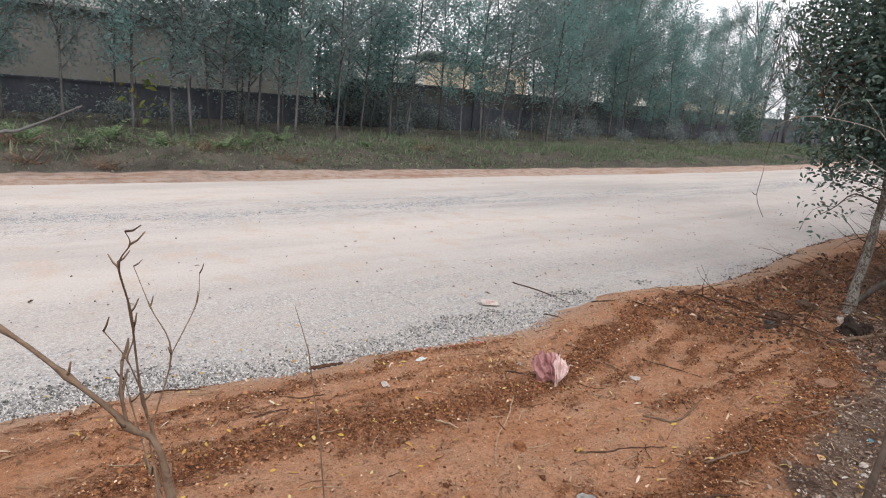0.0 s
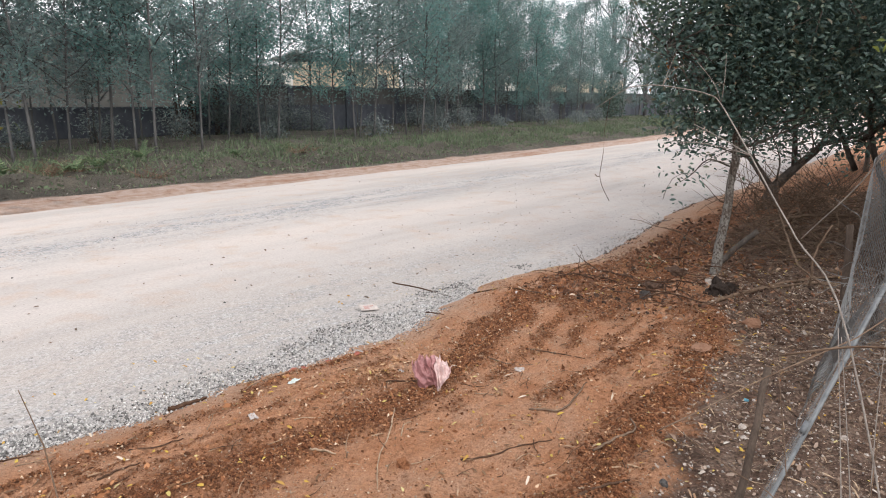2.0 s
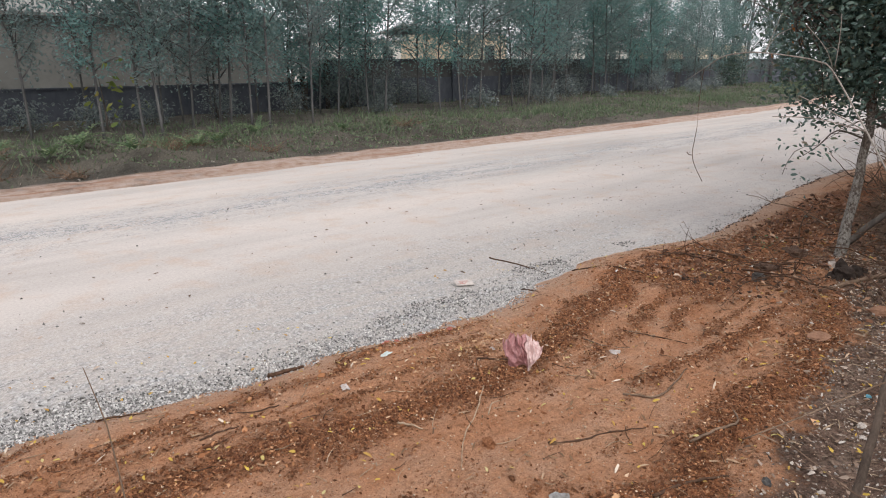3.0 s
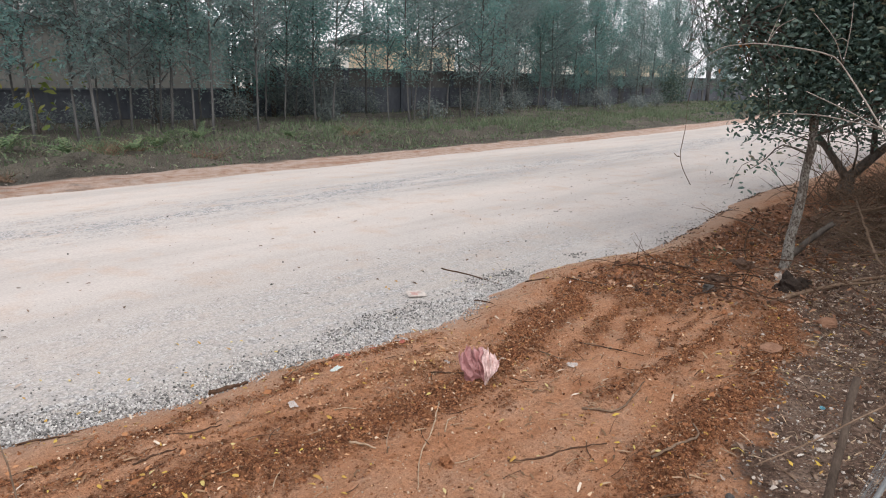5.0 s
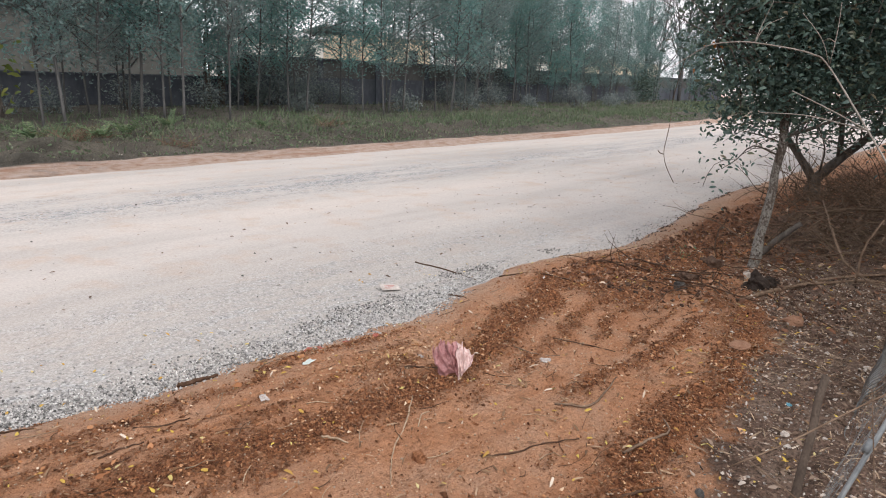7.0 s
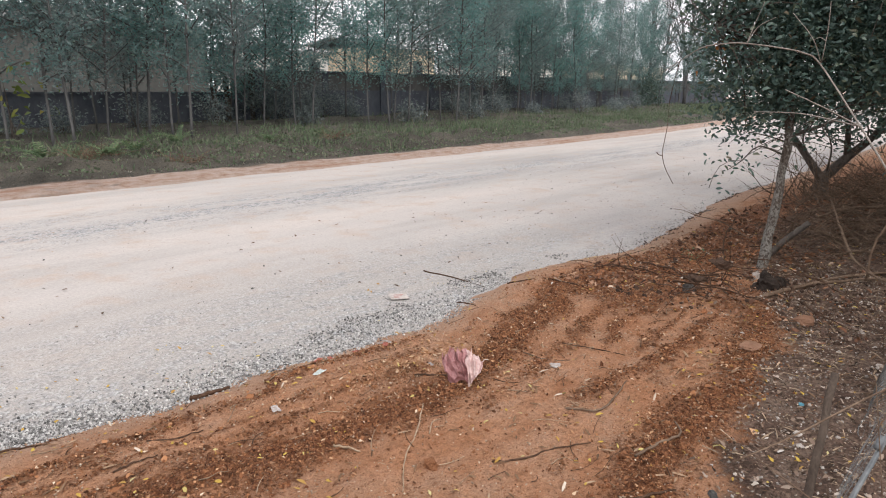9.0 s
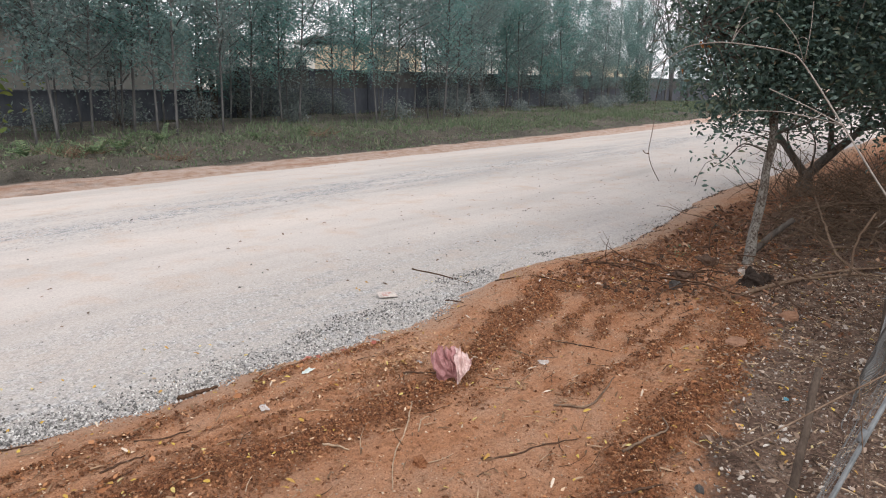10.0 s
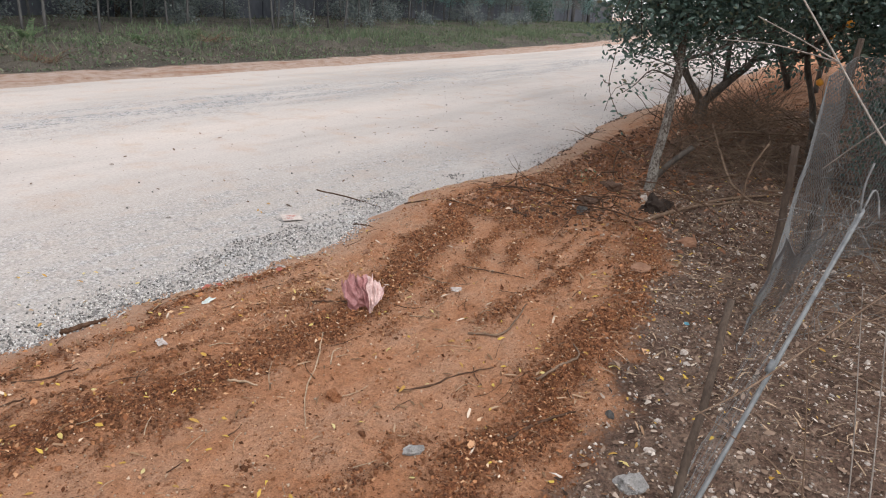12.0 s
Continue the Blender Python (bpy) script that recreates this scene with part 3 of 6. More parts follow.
def road_z(x, y):
    e, f = near_edge(x), far_edge(x)
    a = smooth01((y - e + 0.3) / 0.6) * smooth01((f + 0.8 - y) / 1.6)
    return -0.06 * (1 - a) + a * (0.03 * np.sin(np.clip((y - e) / (f - e), 0, 1) * np.pi) + 0.006 * vnoise(x * 1.2, y * 2.5, 11) + 0.003 * vnoise(x * 9, y * 9, 12))


def grow(start, step, end, rate):
    out = [start]
    while out[-1] < end:
        out.append(out[-1] + step)
        step *= rate
    return out


def grid_mesh(name, xs, ys, zfun, mat, yfun=None, marks=()):
    gx, gy = np.meshgrid(xs, ys, indexing="ij")
    if yfun:
        gy = yfun(gx, gy)
    gz = zfun(gx, gy)
    nx, ny = gx.shape
    i = np.arange(nx * ny).reshape(nx, ny)
    quads = np.stack([i[:-1, :-1], i[1:, :-1], i[1:, 1:], i[:-1, 1:]], -1).reshape(-1, 4)
    me = bpy.data.meshes.new(name)
    me.vertices.add(nx * ny)
    me.vertices.foreach_set("co", np.stack([gx, gy, gz], -1).ravel())
    me.loops.add(quads.size)
    me.loops.foreach_set("vertex_index", quads.ravel().astype(np.int32))
    me.polygons.add(len(quads))
    me.polygons.foreach_set("loop_start", np.arange(0, quads.size, 4, dtype=np.int32))
    me.polygons.foreach_set("use_smooth", np.ones(len(quads), bool))
    me.materials.append(mat)
    me.update()
    me.validate()
    for key, fun in marks:
        me.attributes.new(key, "FLOAT", "POINT").data.foreach_set("value", fun(gx, gy).ravel())
    return me


RNG = np.random.default_rng(7)


def turns(n, tilt=3.2):
    """Random rotation matrices; tilt: the most they lean from upright."""
    a, b, c = RNG.uniform(0, 2 * np.pi, n), RNG.uniform(-tilt, tilt, n), RNG.uniform(-tilt, tilt, n)
    z, o = np.zeros(n), np.ones(n)
    rz = np.stack([np.cos(a), -np.sin(a), z, np.sin(a), np.cos(a), z, z, z, o], -1).reshape(n, 3, 3)
    rx = np.stack([o, z, z, z, np.cos(b), -np.sin(b), z, np.sin(b), np.cos(b)], -1).reshape(n, 3, 3)
    ry = np.stack([np.cos(c), z, np.sin(c), z, o, z, -np.sin(c), z, np.cos(c)], -1).reshape(n, 3, 3)
    return rz @ rx @ ry


def batch(name, tv, tf, loc, rot, size, mat, jitter=0.0):
    """One mesh of many small pieces: the template tv, tf, turned, scaled and set down at each place."""
    tv, loc = np.asarray(tv, float), np.asarray(loc, float)
    n, k = len(loc), len(tv)
    p = tv[None] * np.asarray(size, float).reshape(n, -1)[:, None, :]
    if jitter:
        p = p * RNG.uniform(1 - jitter, 1 + jitter, (n, k, 1))
    p = np.einsum("nij,nkj->nki", rot, p) + loc[:, None, :]
    w = len(tf[0])
    f = (np.asarray(tf)[None] + (np.arange(n) * k)[:, None, None]).reshape(-1, w)
    me = bpy.data.meshes.new(name)
    me.vertices.add(n * k)
    me.vertices.foreach_set("co", p.ravel())
    me.loops.add(f.size)
    me.loops.foreach_set("vertex_index", f.ravel().astype(np.int32))
    me.polygons.add(len(f))
    me.polygons.foreach_set("loop_start", np.arange(0, f.size, w, dtype=np.int32))
    me.materials.append(mat)
    me.update()
    return me


G = (1 + 5 ** 0.5) / 2
LUMP_V = np.array([(-1, G, 0), (1, G, 0), (-1, -G, 0), (1, -G, 0), (0, -1, G), (0, 1, G), (0, -1, -G), (0, 1, -G), (G, 0, -1), (G, 0, 1), (-G, 0, -1), (-G, 0, 1)]) / 1.9
LUMP_F = [(0, 11, 5), (0, 5, 1), (0, 1, 7), (0, 7, 10), (0, 10, 11), (1, 5, 9), (5, 11, 4), (11, 10, 2), (10, 7, 6), (7, 1, 8), (3, 9, 4), (3, 4, 2), (3, 2, 6), (3, 6, 8), (3, 8, 9), (4, 9, 5), (2, 4, 11), (6, 2, 10), (8, 6, 7), (9, 8, 1)]
OCTA_V = np.array([(1, 0, 0), (-0.9, 0.1, 0), (0.1, 0.9, 0.1), (0, -1, 0.05), (0.1, 0, 0.9), (0, 0.1, -0.9)])
OCTA_F = [(0, 2, 4), (2, 1, 4), (1, 3, 4), (3, 0, 4), (2, 0, 5), (1, 2, 5), (3, 1, 5), (0, 3, 5)]
# a leaf along x: stalk end, two broad pairs, tip
LEAF_V = [(0, 0, 0), (0.32, -0.47, 0.1), (0.72, -0.4, 0.06), (1.05, 0, -0.15), (0.72, 0.4, 0.1), (0.32, 0.47, 0.06)]
LEAF_F = [(0, 1, 5), (1, 2, 4), (1, 4, 5), (2, 3, 4)]
# a long thin splinter, bent once
SLIVER_V = [(-0.5, -0.1, 0), (-0.46, 0.1, 0.02), (0.02, -0.14, 0.07), (0.0, 0.12, 0.05), (0.5, 0.02, 0)]
SLIVER_F = [(0, 2, 1), (1, 2, 3), (3, 2, 4)]
# an angular flake
FLECK_V = [(-0.5, -0.28, 0), (0.12, -0.48, 0.1), (0.52, 0.12, 0.02), (-0.12, 0.42, 0.14)]
FLECK_F = [(0, 1, 2), (0, 2, 3)]
BLADE_V = [(-0.5, 0, 0), (0.5, 0, 0), (0.32, 0.15, 0.55), (-0.32, 0.15, 0.55), (0, 0.5, 1.0)]
BLADE_F = [(0, 1, 2), (0, 2, 3), (3, 2, 4)]
SPRAY_V = [(0, 0, 0), (0.5, -0.5, 0.06), (1, 0, -0.15), (0.5, 0.5, 0.06)]
SPRAY_F = [(0, 1, 2), (0, 2, 3)]


def tube(verts, faces, pts, radii, sides=5):
    """Adds a tapering tube along pts to the lists."""
    pts = [Vector(p) for p in pts]
    base = len(verts)
    up = Vector((0.31, 0.17, 0.93))
    for i, p in enumerate(pts):
        d = (pts[min(i + 1, len(pts) - 1)] - pts[max(i - 1, 0)]).normalized()
        u = d.cross(up)
        u = u.normalized() if u.length > 0.05 else d.orthogonal().normalized()
        w = d.cross(u)
        r = radii[i] if isinstance(radii, (list, tuple)) else radii
        for k in range(sides):
            a = 2 * math.pi * k / sides
            verts.append(p + (u * math.cos(a) + w * math.sin(a)) * r)
    for i in range(len(pts) - 1):
        for k in range(sides):
            a, b = base + i * sides + k, base + i * sides + (k + 1) % sides
            faces.append((a, b, b + sides, a + sides))
    faces.append(tuple(base + k for k in reversed(range(sides))))
    faces.append(tuple(base + (len(pts) - 1) * sides + k for k in range(sides)))


def smoothed(pts, n=4):
    """Catmull-Rom points through pts."""
    p = [Vector(q) for q in pts]
    p = [2 * p[0] - p[1]] + p + [2 * p[-1] - p[-2]]
    out = []
    for i in range(1, len(p) - 2):
        for k in range(n):
            t = k / n
            a, b, c, d = p[i - 1], p[i], p[i + 1], p[i + 2]
            out.append(0.5 * (2 * b + (c - a) * t + (2 * a - 5 * b + 4 * c - d) * t * t + (3 * b - a - 3 * c + d) * t ** 3))
    return out + [p[-2]]


def wander(start, way, length, n, bend, droop=0.0, rnd=random):
    """A crooked line from start."""
    p, d = Vector(start), Vector(way).normalized()
    out = [p.copy()]
    for _ in range(n):
        d = (d + Vector((rnd.uniform(-bend, bend), rnd.uniform(-bend, bend), rnd.uniform(-bend, bend) - droop))).normalized()
        p = p + d * (length / n)
        out.append(p.copy())
    return out


def taper(n, a, b):
    return [a + (b - a) * i / max(n - 1, 1) for i in range(n)]


# ---- ground and road ----
xs = [-v for v in reversed(grow(1.0, 0.06, 500, 1.12)[1:])] + list(np.arange(-1.0, 1.0, 0.05)) + list(np.arange(1.0, 5.0, 0.021)) + list(np.arange(5.0, 7.4, 0.032)) + grow(7.4, 0.042, 600, 1.055)
ys = [-v for v in reversed(grow(0.5, 0.08, 400, 1.15)[1:])] + list(np.arange(-0.5, 0.6, 0.06)) + list(np.arange(0.6, 1.3, 0.028)) + list(np.arange(1.3, 3.9, 0.02)) + list(np.arange(3.9, 4.5, 0.028)) + grow(4.5, 0.1, 11.2, 1.12) + list(np.arange(11.3, 17, 0.14)) + list(np.arange(17, 24, 0.25)) + grow(24, 0.3, 600, 1.15)
xs, ys = sorted(set(xs)), sorted(v for v in set(ys) if not 11.0 < v < 11.3)
ground = tagged(new("ground", grid_mesh("ground", xs, ys, ground_z, SOIL, None, (("crumb", rut_line), ("litter", litter_zone), ("dusty", dust_zone)))), "bare orange soil verge with tyre ruts and grey litter, grassy beyond the road", "ground", kind="structure")
rx = [-v for v in reversed(grow(2.0, 0.12, 300, 1.09)[1:])] + list(np.arange(-2.0, 8.0, 0.06)) + grow(8.0, 0.08, 400, 1.04)
rv = list(np.linspace(0, 0.12, 22)) + list(np.linspace(0.13, 0.92, 60)) + list(np.linspace(0.925, 1, 12))
road = tagged(new("road", grid_mesh("road", rx, rv, road_z, ROAD, lambda x, v: near_edge(x) - 0.3 + v * (far_edge(x) - near_edge(x) + 0.6))), "pale dusty dirt road with worn crushed-stone lanes", "road", kind="structure")


# ---- far side: walls and buildings ----
def box(verts, faces, x0, x1, y0, y1, z0, z1):
    b = len(verts)
    verts += [(x, y, z) for x in (x0, x1) for y in (y0, y1) for z in (z0, z1)]
    faces += [(b + i for i in q) for q in ((0, 1, 3, 2), (4, 6, 7, 5), (0, 4, 5, 1), (2, 3, 7, 6), (0, 2, 6, 4), (1, 5, 7, 3))]


def boxes(name, mat, *dims):
    v, f = [], []
    for d in dims:
        box(v, f, *d)
    return mesh_of(name, v, [tuple(q) for q in f], mat)


low_wall = thing("wall_low", "low dark plastered boundary wall behind the trees", "wall", kind="structure")
part("wall_body", boxes("wall_body", WALL, (-40, 16.4, 27.0, 27.2, -0.3, 1.22)), low_wall)
part("coping", boxes("coping", WALL, (-40, 16.45, 26.95, 27.25, 1.22, 1.29)), low_wall)
high_wall = thing("wall_high", "tall dark boundary wall with a paler upper band", "wall", kind="structure")
part("wall_body", boxes("wall_body", WALL, (16.45, 74, 27.0, 27.2, -0.3, 1.35)), high_wall)
part("upper_band", boxes("upper_band", WALL_TOP, (16.45, 74, 27.01, 27.19, 1.35, 2.16)), high_wall, "paler upper band")
part("coping", boxes("coping", WALL, (16.4, 74, 26.94, 27.26, 2.16, 2.24)), high_wall)
for k in range(16):
    x = 17.5 + k * 3.7
    part("pilaster", boxes("pilaster", WALL_TOP if k > 7 else WALL, (x, x + 0.3, 26.93, 27.0, -0.2, 2.16)), high_wall)


def house(label, x0, x1, y0, y1, h, wall_mat, openings, rise=1.2, roof_mat=None):
    """A plain plastered house; openings: x, width, sill and head of each window on the road side."""
    ob = thing("house", label, "house", at=(x0, y0, 0))
    v, f = [], []
    cuts = sorted(openings)
    x = 0.0
    w, d = x1 - x0, y1 - y0
    for ox, ow, s, t in cuts:
        box(v, f, x, ox, 0, 0.2, -0.3, h)
        box(v, f, ox, ox + ow, 0, 0.2, -0.3, s)
        box(v, f, ox, ox + ow, 0, 0.2, t, h)
        x = ox + ow
    box(v, f, x, w, 0, 0.2, -0.3, h)
    box(v, f, 0, 0.2, 0.2, d, -0.3, h)
    box(v, f, w - 0.2, w, 0.2, d, -0.3, h)
    box(v, f, 0.2, w - 0.2, d - 0.2, d, -0.3, h)
    part("wall", mesh_of("wall", v, [tuple(q) for q in f], wall_mat), ob)
    o = 0.35
    rv = [(-o, -o, h), (w + o, -o, h), (w + o, d + o, h), (-o, d + o, h), (-o, d / 2, h + rise), (w + o, d / 2, h + rise)]
    rv += [(x, y, z + 0.12) for x, y, z in rv]
    rf = [(0, 4, 5, 1), (3, 2, 5, 4), (6, 7, 11, 10), (9, 10, 11, 8), (0, 1, 7, 6), (2, 3, 9, 8), (0, 6, 10, 4), (4, 10, 9, 3), (1, 5, 11, 7), (5, 2, 8, 11)]
    part("roof", mesh_of("roof", rv, rf, roof_mat or ROOF), ob)
    for ox, ow, s, t in cuts:
        win = part("window", boxes("window", wall_mat, (ox - 0.06, ox + ow + 0.06, -0.04, 0.0, s - 0.08, s)), ob)
        part("pane", boxes("pane", GLASS_DARK, (ox, ox + ow, 0.1, 0.13, s, t)), win)
    return ob


house("long drab plastered shed with a shallow roof", -34, 17.6, 31, 40, 3.9, PLASTER, [(6, 1.2, 1.6, 2.6), (20, 1.2, 1.6, 2.6)], 1.0, PLASTER)
house("white plastered house behind the wall", 28.4, 32.8, 41, 49, 3.8, WHITE, [(0.6, 1.0, 2.2, 3.2), (2.7, 1.0, 2.2, 3.2)], 0.7)
house("cream plastered house behind the wall", 37, 44.2, 41, 50, 4.5, CREAM, [(1.0, 1.2, 2.5, 3.6), (4.6, 1.2, 2.5, 3.6)], 0.8)
house("low pale house behind the wall", 55, 64, 42, 50, 3.7, WHITE, [(1.5, 1.2, 2.2, 3.1), (5.5, 1.2, 2.2, 3.1)])
house("long cream house behind the wall", 68, 92, 42, 52, 4.2, CREAM, [(2, 1.4, 2.2, 3.4), (7, 1.4, 2.2, 3.4), (13, 1.4, 2.2, 3.4), (18, 1.4, 2.2, 3.4)])


# ---- far side: plantation trees ----
def plantation_tree(seed, height, foot, leaves=2900, lean=0.25, thin=1.0):
    """A slender tree: a bare trunk, a few steep limbs and a loose crown."""
    rnd = random.Random(seed)
    ob = thing("plantation_tree", "slender pale-trunked tree with a loose crown, its green paled and blued for haze", "tree", "trees in front of the wall")
    tv, tf = [], []
    top = Vector((rnd.uniform(-lean, lean) * 2, rnd.uniform(-lean, lean) * 2, height))
    mid = Vector((rnd.uniform(-lean, lean), rnd.uniform(-lean, lean), height * 0.5))
    line = smoothed([(0, 0, -0.15), (mid.x * 0.3 + rnd.uniform(-0.1, 0.1), mid.y * 0.3, height * 0.22), mid, top], 4)
    r = 0.01 + 0.0024 * height
    tube(tv, tf, line, taper(len(line), r * 1.15, 0.018), 7)
    spots = []
    for k in range(24):
        t = 0.24 + 0.74 * (k + rnd.random()) / 24
        i = t * (len(line) - 1)
        a = line[int(i)].lerp(line[min(int(i) + 1, len(line) - 1)], i % 1)
        ang = rnd.uniform(0, 6.283)
        reach = (0.5 + 1.15 * math.sin(min(1, (t - 0.15) / 0.85) * 2.6)) * rnd.uniform(0.6, 1.2)
        limb = wander(a, (math.cos(ang), math.sin(ang), 0.95), reach * 1.35, 4, 0.22, 0.03, rnd)
        tube(tv, tf, limb, taper(5, 0.028 * (1.15 - t), 0.005), 4)
        dens = (1.0 if t > 0.45 else 0.5) * thin
        for q in (1, 2, 3, 4):
            spots.append((limb[q], 0.28 + 0.3 * rnd.random(), dens))
    spots += [(line[-1], 0.5, thin), (line[-2], 0.6, thin), (line[-1] + Vector((0, 0, 0.4)), 0.3, thin)]
    part("trunk", mesh_of("trunk", tv, tf, BARK_FAR, True), ob)
    w = np.array([s[2] * s[1] for s in spots])
    pick = RNG.choice(len(spots), int(leaves * thin), p=w / w.sum())
    c = np.array([tuple(s[0]) for s in spots])[pick]
    rad = np.array([s[1] for s in spots])[pick]
    off = RNG.normal(0, 0.5, (len(pick), 3)) * rad[:, None]
    n = len(pick)
    size = np.stack([RNG.uniform(0.075, 0.17, n), RNG.uniform(0.034, 0.062, n), RNG.uniform(0.08, 0.16, n)], -1)
    part("crown", batch("crown", SPRAY_V, SPRAY_F, c + off, turns(n, 1.5), size, ACACIA_HAZED), ob)
    ob.matrix_basis = pose(*foot)
    return ob


def stand(x, y):
    return float(ground_z(np.array([x]), np.array([y]))[0])


FRONT_ROW = [(5.7, 19.5), (6.6, 19.2), (6.9, 18.6), (8.3, 20.1), (9.7, 24.3), (10.1, 22.3), (9.6, 20.4), (9.7, 19.2), (10.0, 18.7), (11.0, 24.6), (11.8, 19.3), (14.8, 22.4),
             (14.7, 23.5), (15.7, 21.7), (16.1, 21.2), (17.9, 20.1), (18.5, 19.6), (19.3, 20.2), (19.8, 19.9), (21.8, 20.8), (22.4, 20.5), (22.0, 19.3), (24.3, 20.5)]
FAR_ROW = [(25.7, 21.0), (25.2, 21.9), (26.8, 22.0), (30.0, 23.6), (31.2, 22.8), (31.8, 22.4), (33.6, 23.4), (34.6, 22.8), (35.8, 22.0), (38.5, 22.8), (39.2, 23.6), (40.4, 21.9)]
rnd = random.Random(4)
spots = FRONT_ROW + FAR_ROW
for k in range(20):
    spots.append((-0.5 + k * 2.25 + rnd.uniform(-0.9, 0.9), 24.6 + rnd.uniform(-0.8, 1.6)))
for k in range(16):
    spots.append((43 + k * 2.3 + rnd.uniform(-1, 1), 24.2 + 0.16 * k + rnd.uniform(-1.2, 2.0)))
spots += [(1.5, 21.5), (3.2, 22.5), (2.4, 20.2), (4.3, 20.7), (16.6, 24.3), (17.5, 23.7)]
spots += [(30.5 + 1.7 * k + rnd.uniform(-0.5, 0.5), 25.2 + rnd.uniform(-0.6, 1.0)) for k in range(13)]
kinds = [plantation_tree(20 + k, h, (*spots[k], stand(*spots[k]) - 0.03), n, thin=t) for k, (h, n, t) in enumerate([(10.5, 7000, 1), (9.4, 6400, 1), (11.2, 7400, 1), (8.6, 6000, 1), (10.0, 6000, 0.9), (9.0, 5400, 0.85)])]
for k, (x, y) in enumerate(spots[6:]):
    sparse = 14.5 < x < 28
    proto = kinds[4 + k % 2] if sparse else kinds[rnd.randrange(4)]
    s = rnd.uniform(0.88, 1.08) * (0.62 if x > 53 else 0.8 if x > 46 else 0.76 if x > 37.5 else 1.0)
    m = pose(x, y, stand(x, y) - 0.03, 0, 0, rnd.uniform(0, 360)) @ Matrix.Diagonal((s, s, s * rnd.uniform(0.95, 1.05), 1))
    copy_thing(proto, m)


def bare_tree(seed, height, foot):
    rnd = random.Random(seed)
    ob = thing("bare_tree", "tall nearly leafless tree with fine pale branches", "tree")
    tv, tf = [], []
    line = wander((0, 0, -0.1), (0.03, 0, 1), height * 0.62, 6, 0.06, 0, rnd)
    tube(tv, tf, line, taper(7, 0.17, 0.08), 7)
    for k in range(13):
        a = line[2 + k % 5]
        ang = k * 2.4
        limb = wander(a, (math.cos(ang) * 0.6, math.sin(ang) * 0.6, 0.9), height * rnd.uniform(0.3, 0.5), 6, 0.22, -0.02, rnd)
        tube(tv, tf, limb, taper(7, 0.06, 0.015), 5)
        for j in range(7):
            tw = wander(limb[1 + j % 6], (rnd.uniform(-1, 1), rnd.uniform(-1, 1), 0.6), rnd.uniform(0.8, 1.8), 4, 0.3, 0, rnd)
            tube(tv, tf, tw, taper(5, 0.02, 0.008), 3)
            for i in range(3):
                t2 = wander(tw[1 + i], (rnd.uniform(-1, 1), rnd.uniform(-1, 1), 0.4), 0.7, 3, 0.3, 0, rnd)
                tube(tv, tf, t2, taper(4, 0.012, 0.005), 3)
    part("trunk", mesh_of("trunk", tv, tf, BARK_FAR, True), ob)
    ob.location = foot
    return ob


bare_tree(3, 13.5, (70, 30, 0.2))
bare_tree(5, 12.0, (66, 26.5, 0.2))
bare_tree(8, 12.5, (80, 33, 0.2))
bare_tree(11, 13.0, (57, 27.6, 0.2))
bare_tree(14, 12.0, (62, 28.6, 0.2))
bare_tree(17, 12.5, (53.5, 25.8, 0.2))
bare_tree(19, 13.5, (60, 25.6, 0.2))


def leaf_cloud(name, blobs, n, leaf, mat, template=(LEAF_V, LEAF_F), tilt=1.3):
    """Leaves gathered in clumps inside the given balls (x, y, z, radius), denser towards their skin."""
    blobs = np.array(blobs, float)
    w = blobs[:, 3] ** 2.4
    pick = RNG.choice(len(blobs), max(8, n // 22), p=w / w.sum())
    d = RNG.normal(size=(len(pick), 3))
    d /= np.linalg.norm(d, axis=1)[:, None]
    clump = blobs[pick, :3] + d * (blobs[pick, 3] * RNG.uniform(0.25, 1.0, len(pick)) ** 0.5)[:, None]
    which = RNG.integers(0, len(clump), n)
    loc = clump[which] + RNG.normal(0, 1.9 * leaf, (n, 3))
    s = leaf * RNG.uniform(0.65, 1.25, n)
    return batch(name, *template, loc, turns(n, tilt), np.stack([s, s * 0.42, s], -1), mat)


def bush(label, foot, blobs, n, leaf, mat, stems=7, seed=1, category="bush"):
    rnd = random.Random(seed)
    ob = thing("bush", label, category, at=foot)
    tv, tf = [], []
    for k in range(stems):
        b = blobs[k % len(blobs)]
        end = Vector(b[:3])
        line = smoothed([(rnd.uniform(-0.08, 0.08), rnd.uniform(-0.08, 0.08), -0.05), end * 0.5 + Vector((rnd.uniform(-0.1, 0.1), rnd.uniform(-0.1, 0.1), 0.05)), end], 3)
        tube(tv, tf, line, taper(len(line), 0.012 + 0.01 * end.length, 0.004), 5)
    part("branchwork", mesh_of("branchwork", tv, tf, BARK_DARK, True), ob)
    part("foliage", leaf_cloud("foliage", blobs, n, leaf, mat), ob)
    return ob


bush("dark rounded bush at the far bend", (50.0, 24.2, 0.3), [(0, 0, 0.9, 1.1), (0.5, 0.3, 1.6, 0.8), (-0.8, 0, 0.6, 0.7)], 2200, 0.16, CITRUS)
rnd = random.Random(12)
spots2 = [(-8 + k * 2.5 + rnd.uniform(-1, 1), 21.5 + rnd.uniform(-1.5, 4.0)) for k in range(22)] + [(17.0, 25.6), (18.2, 26.1), (19.3, 25.8), (20.6, 26.2), (30.5, 25.5), (33.5, 25.8)]
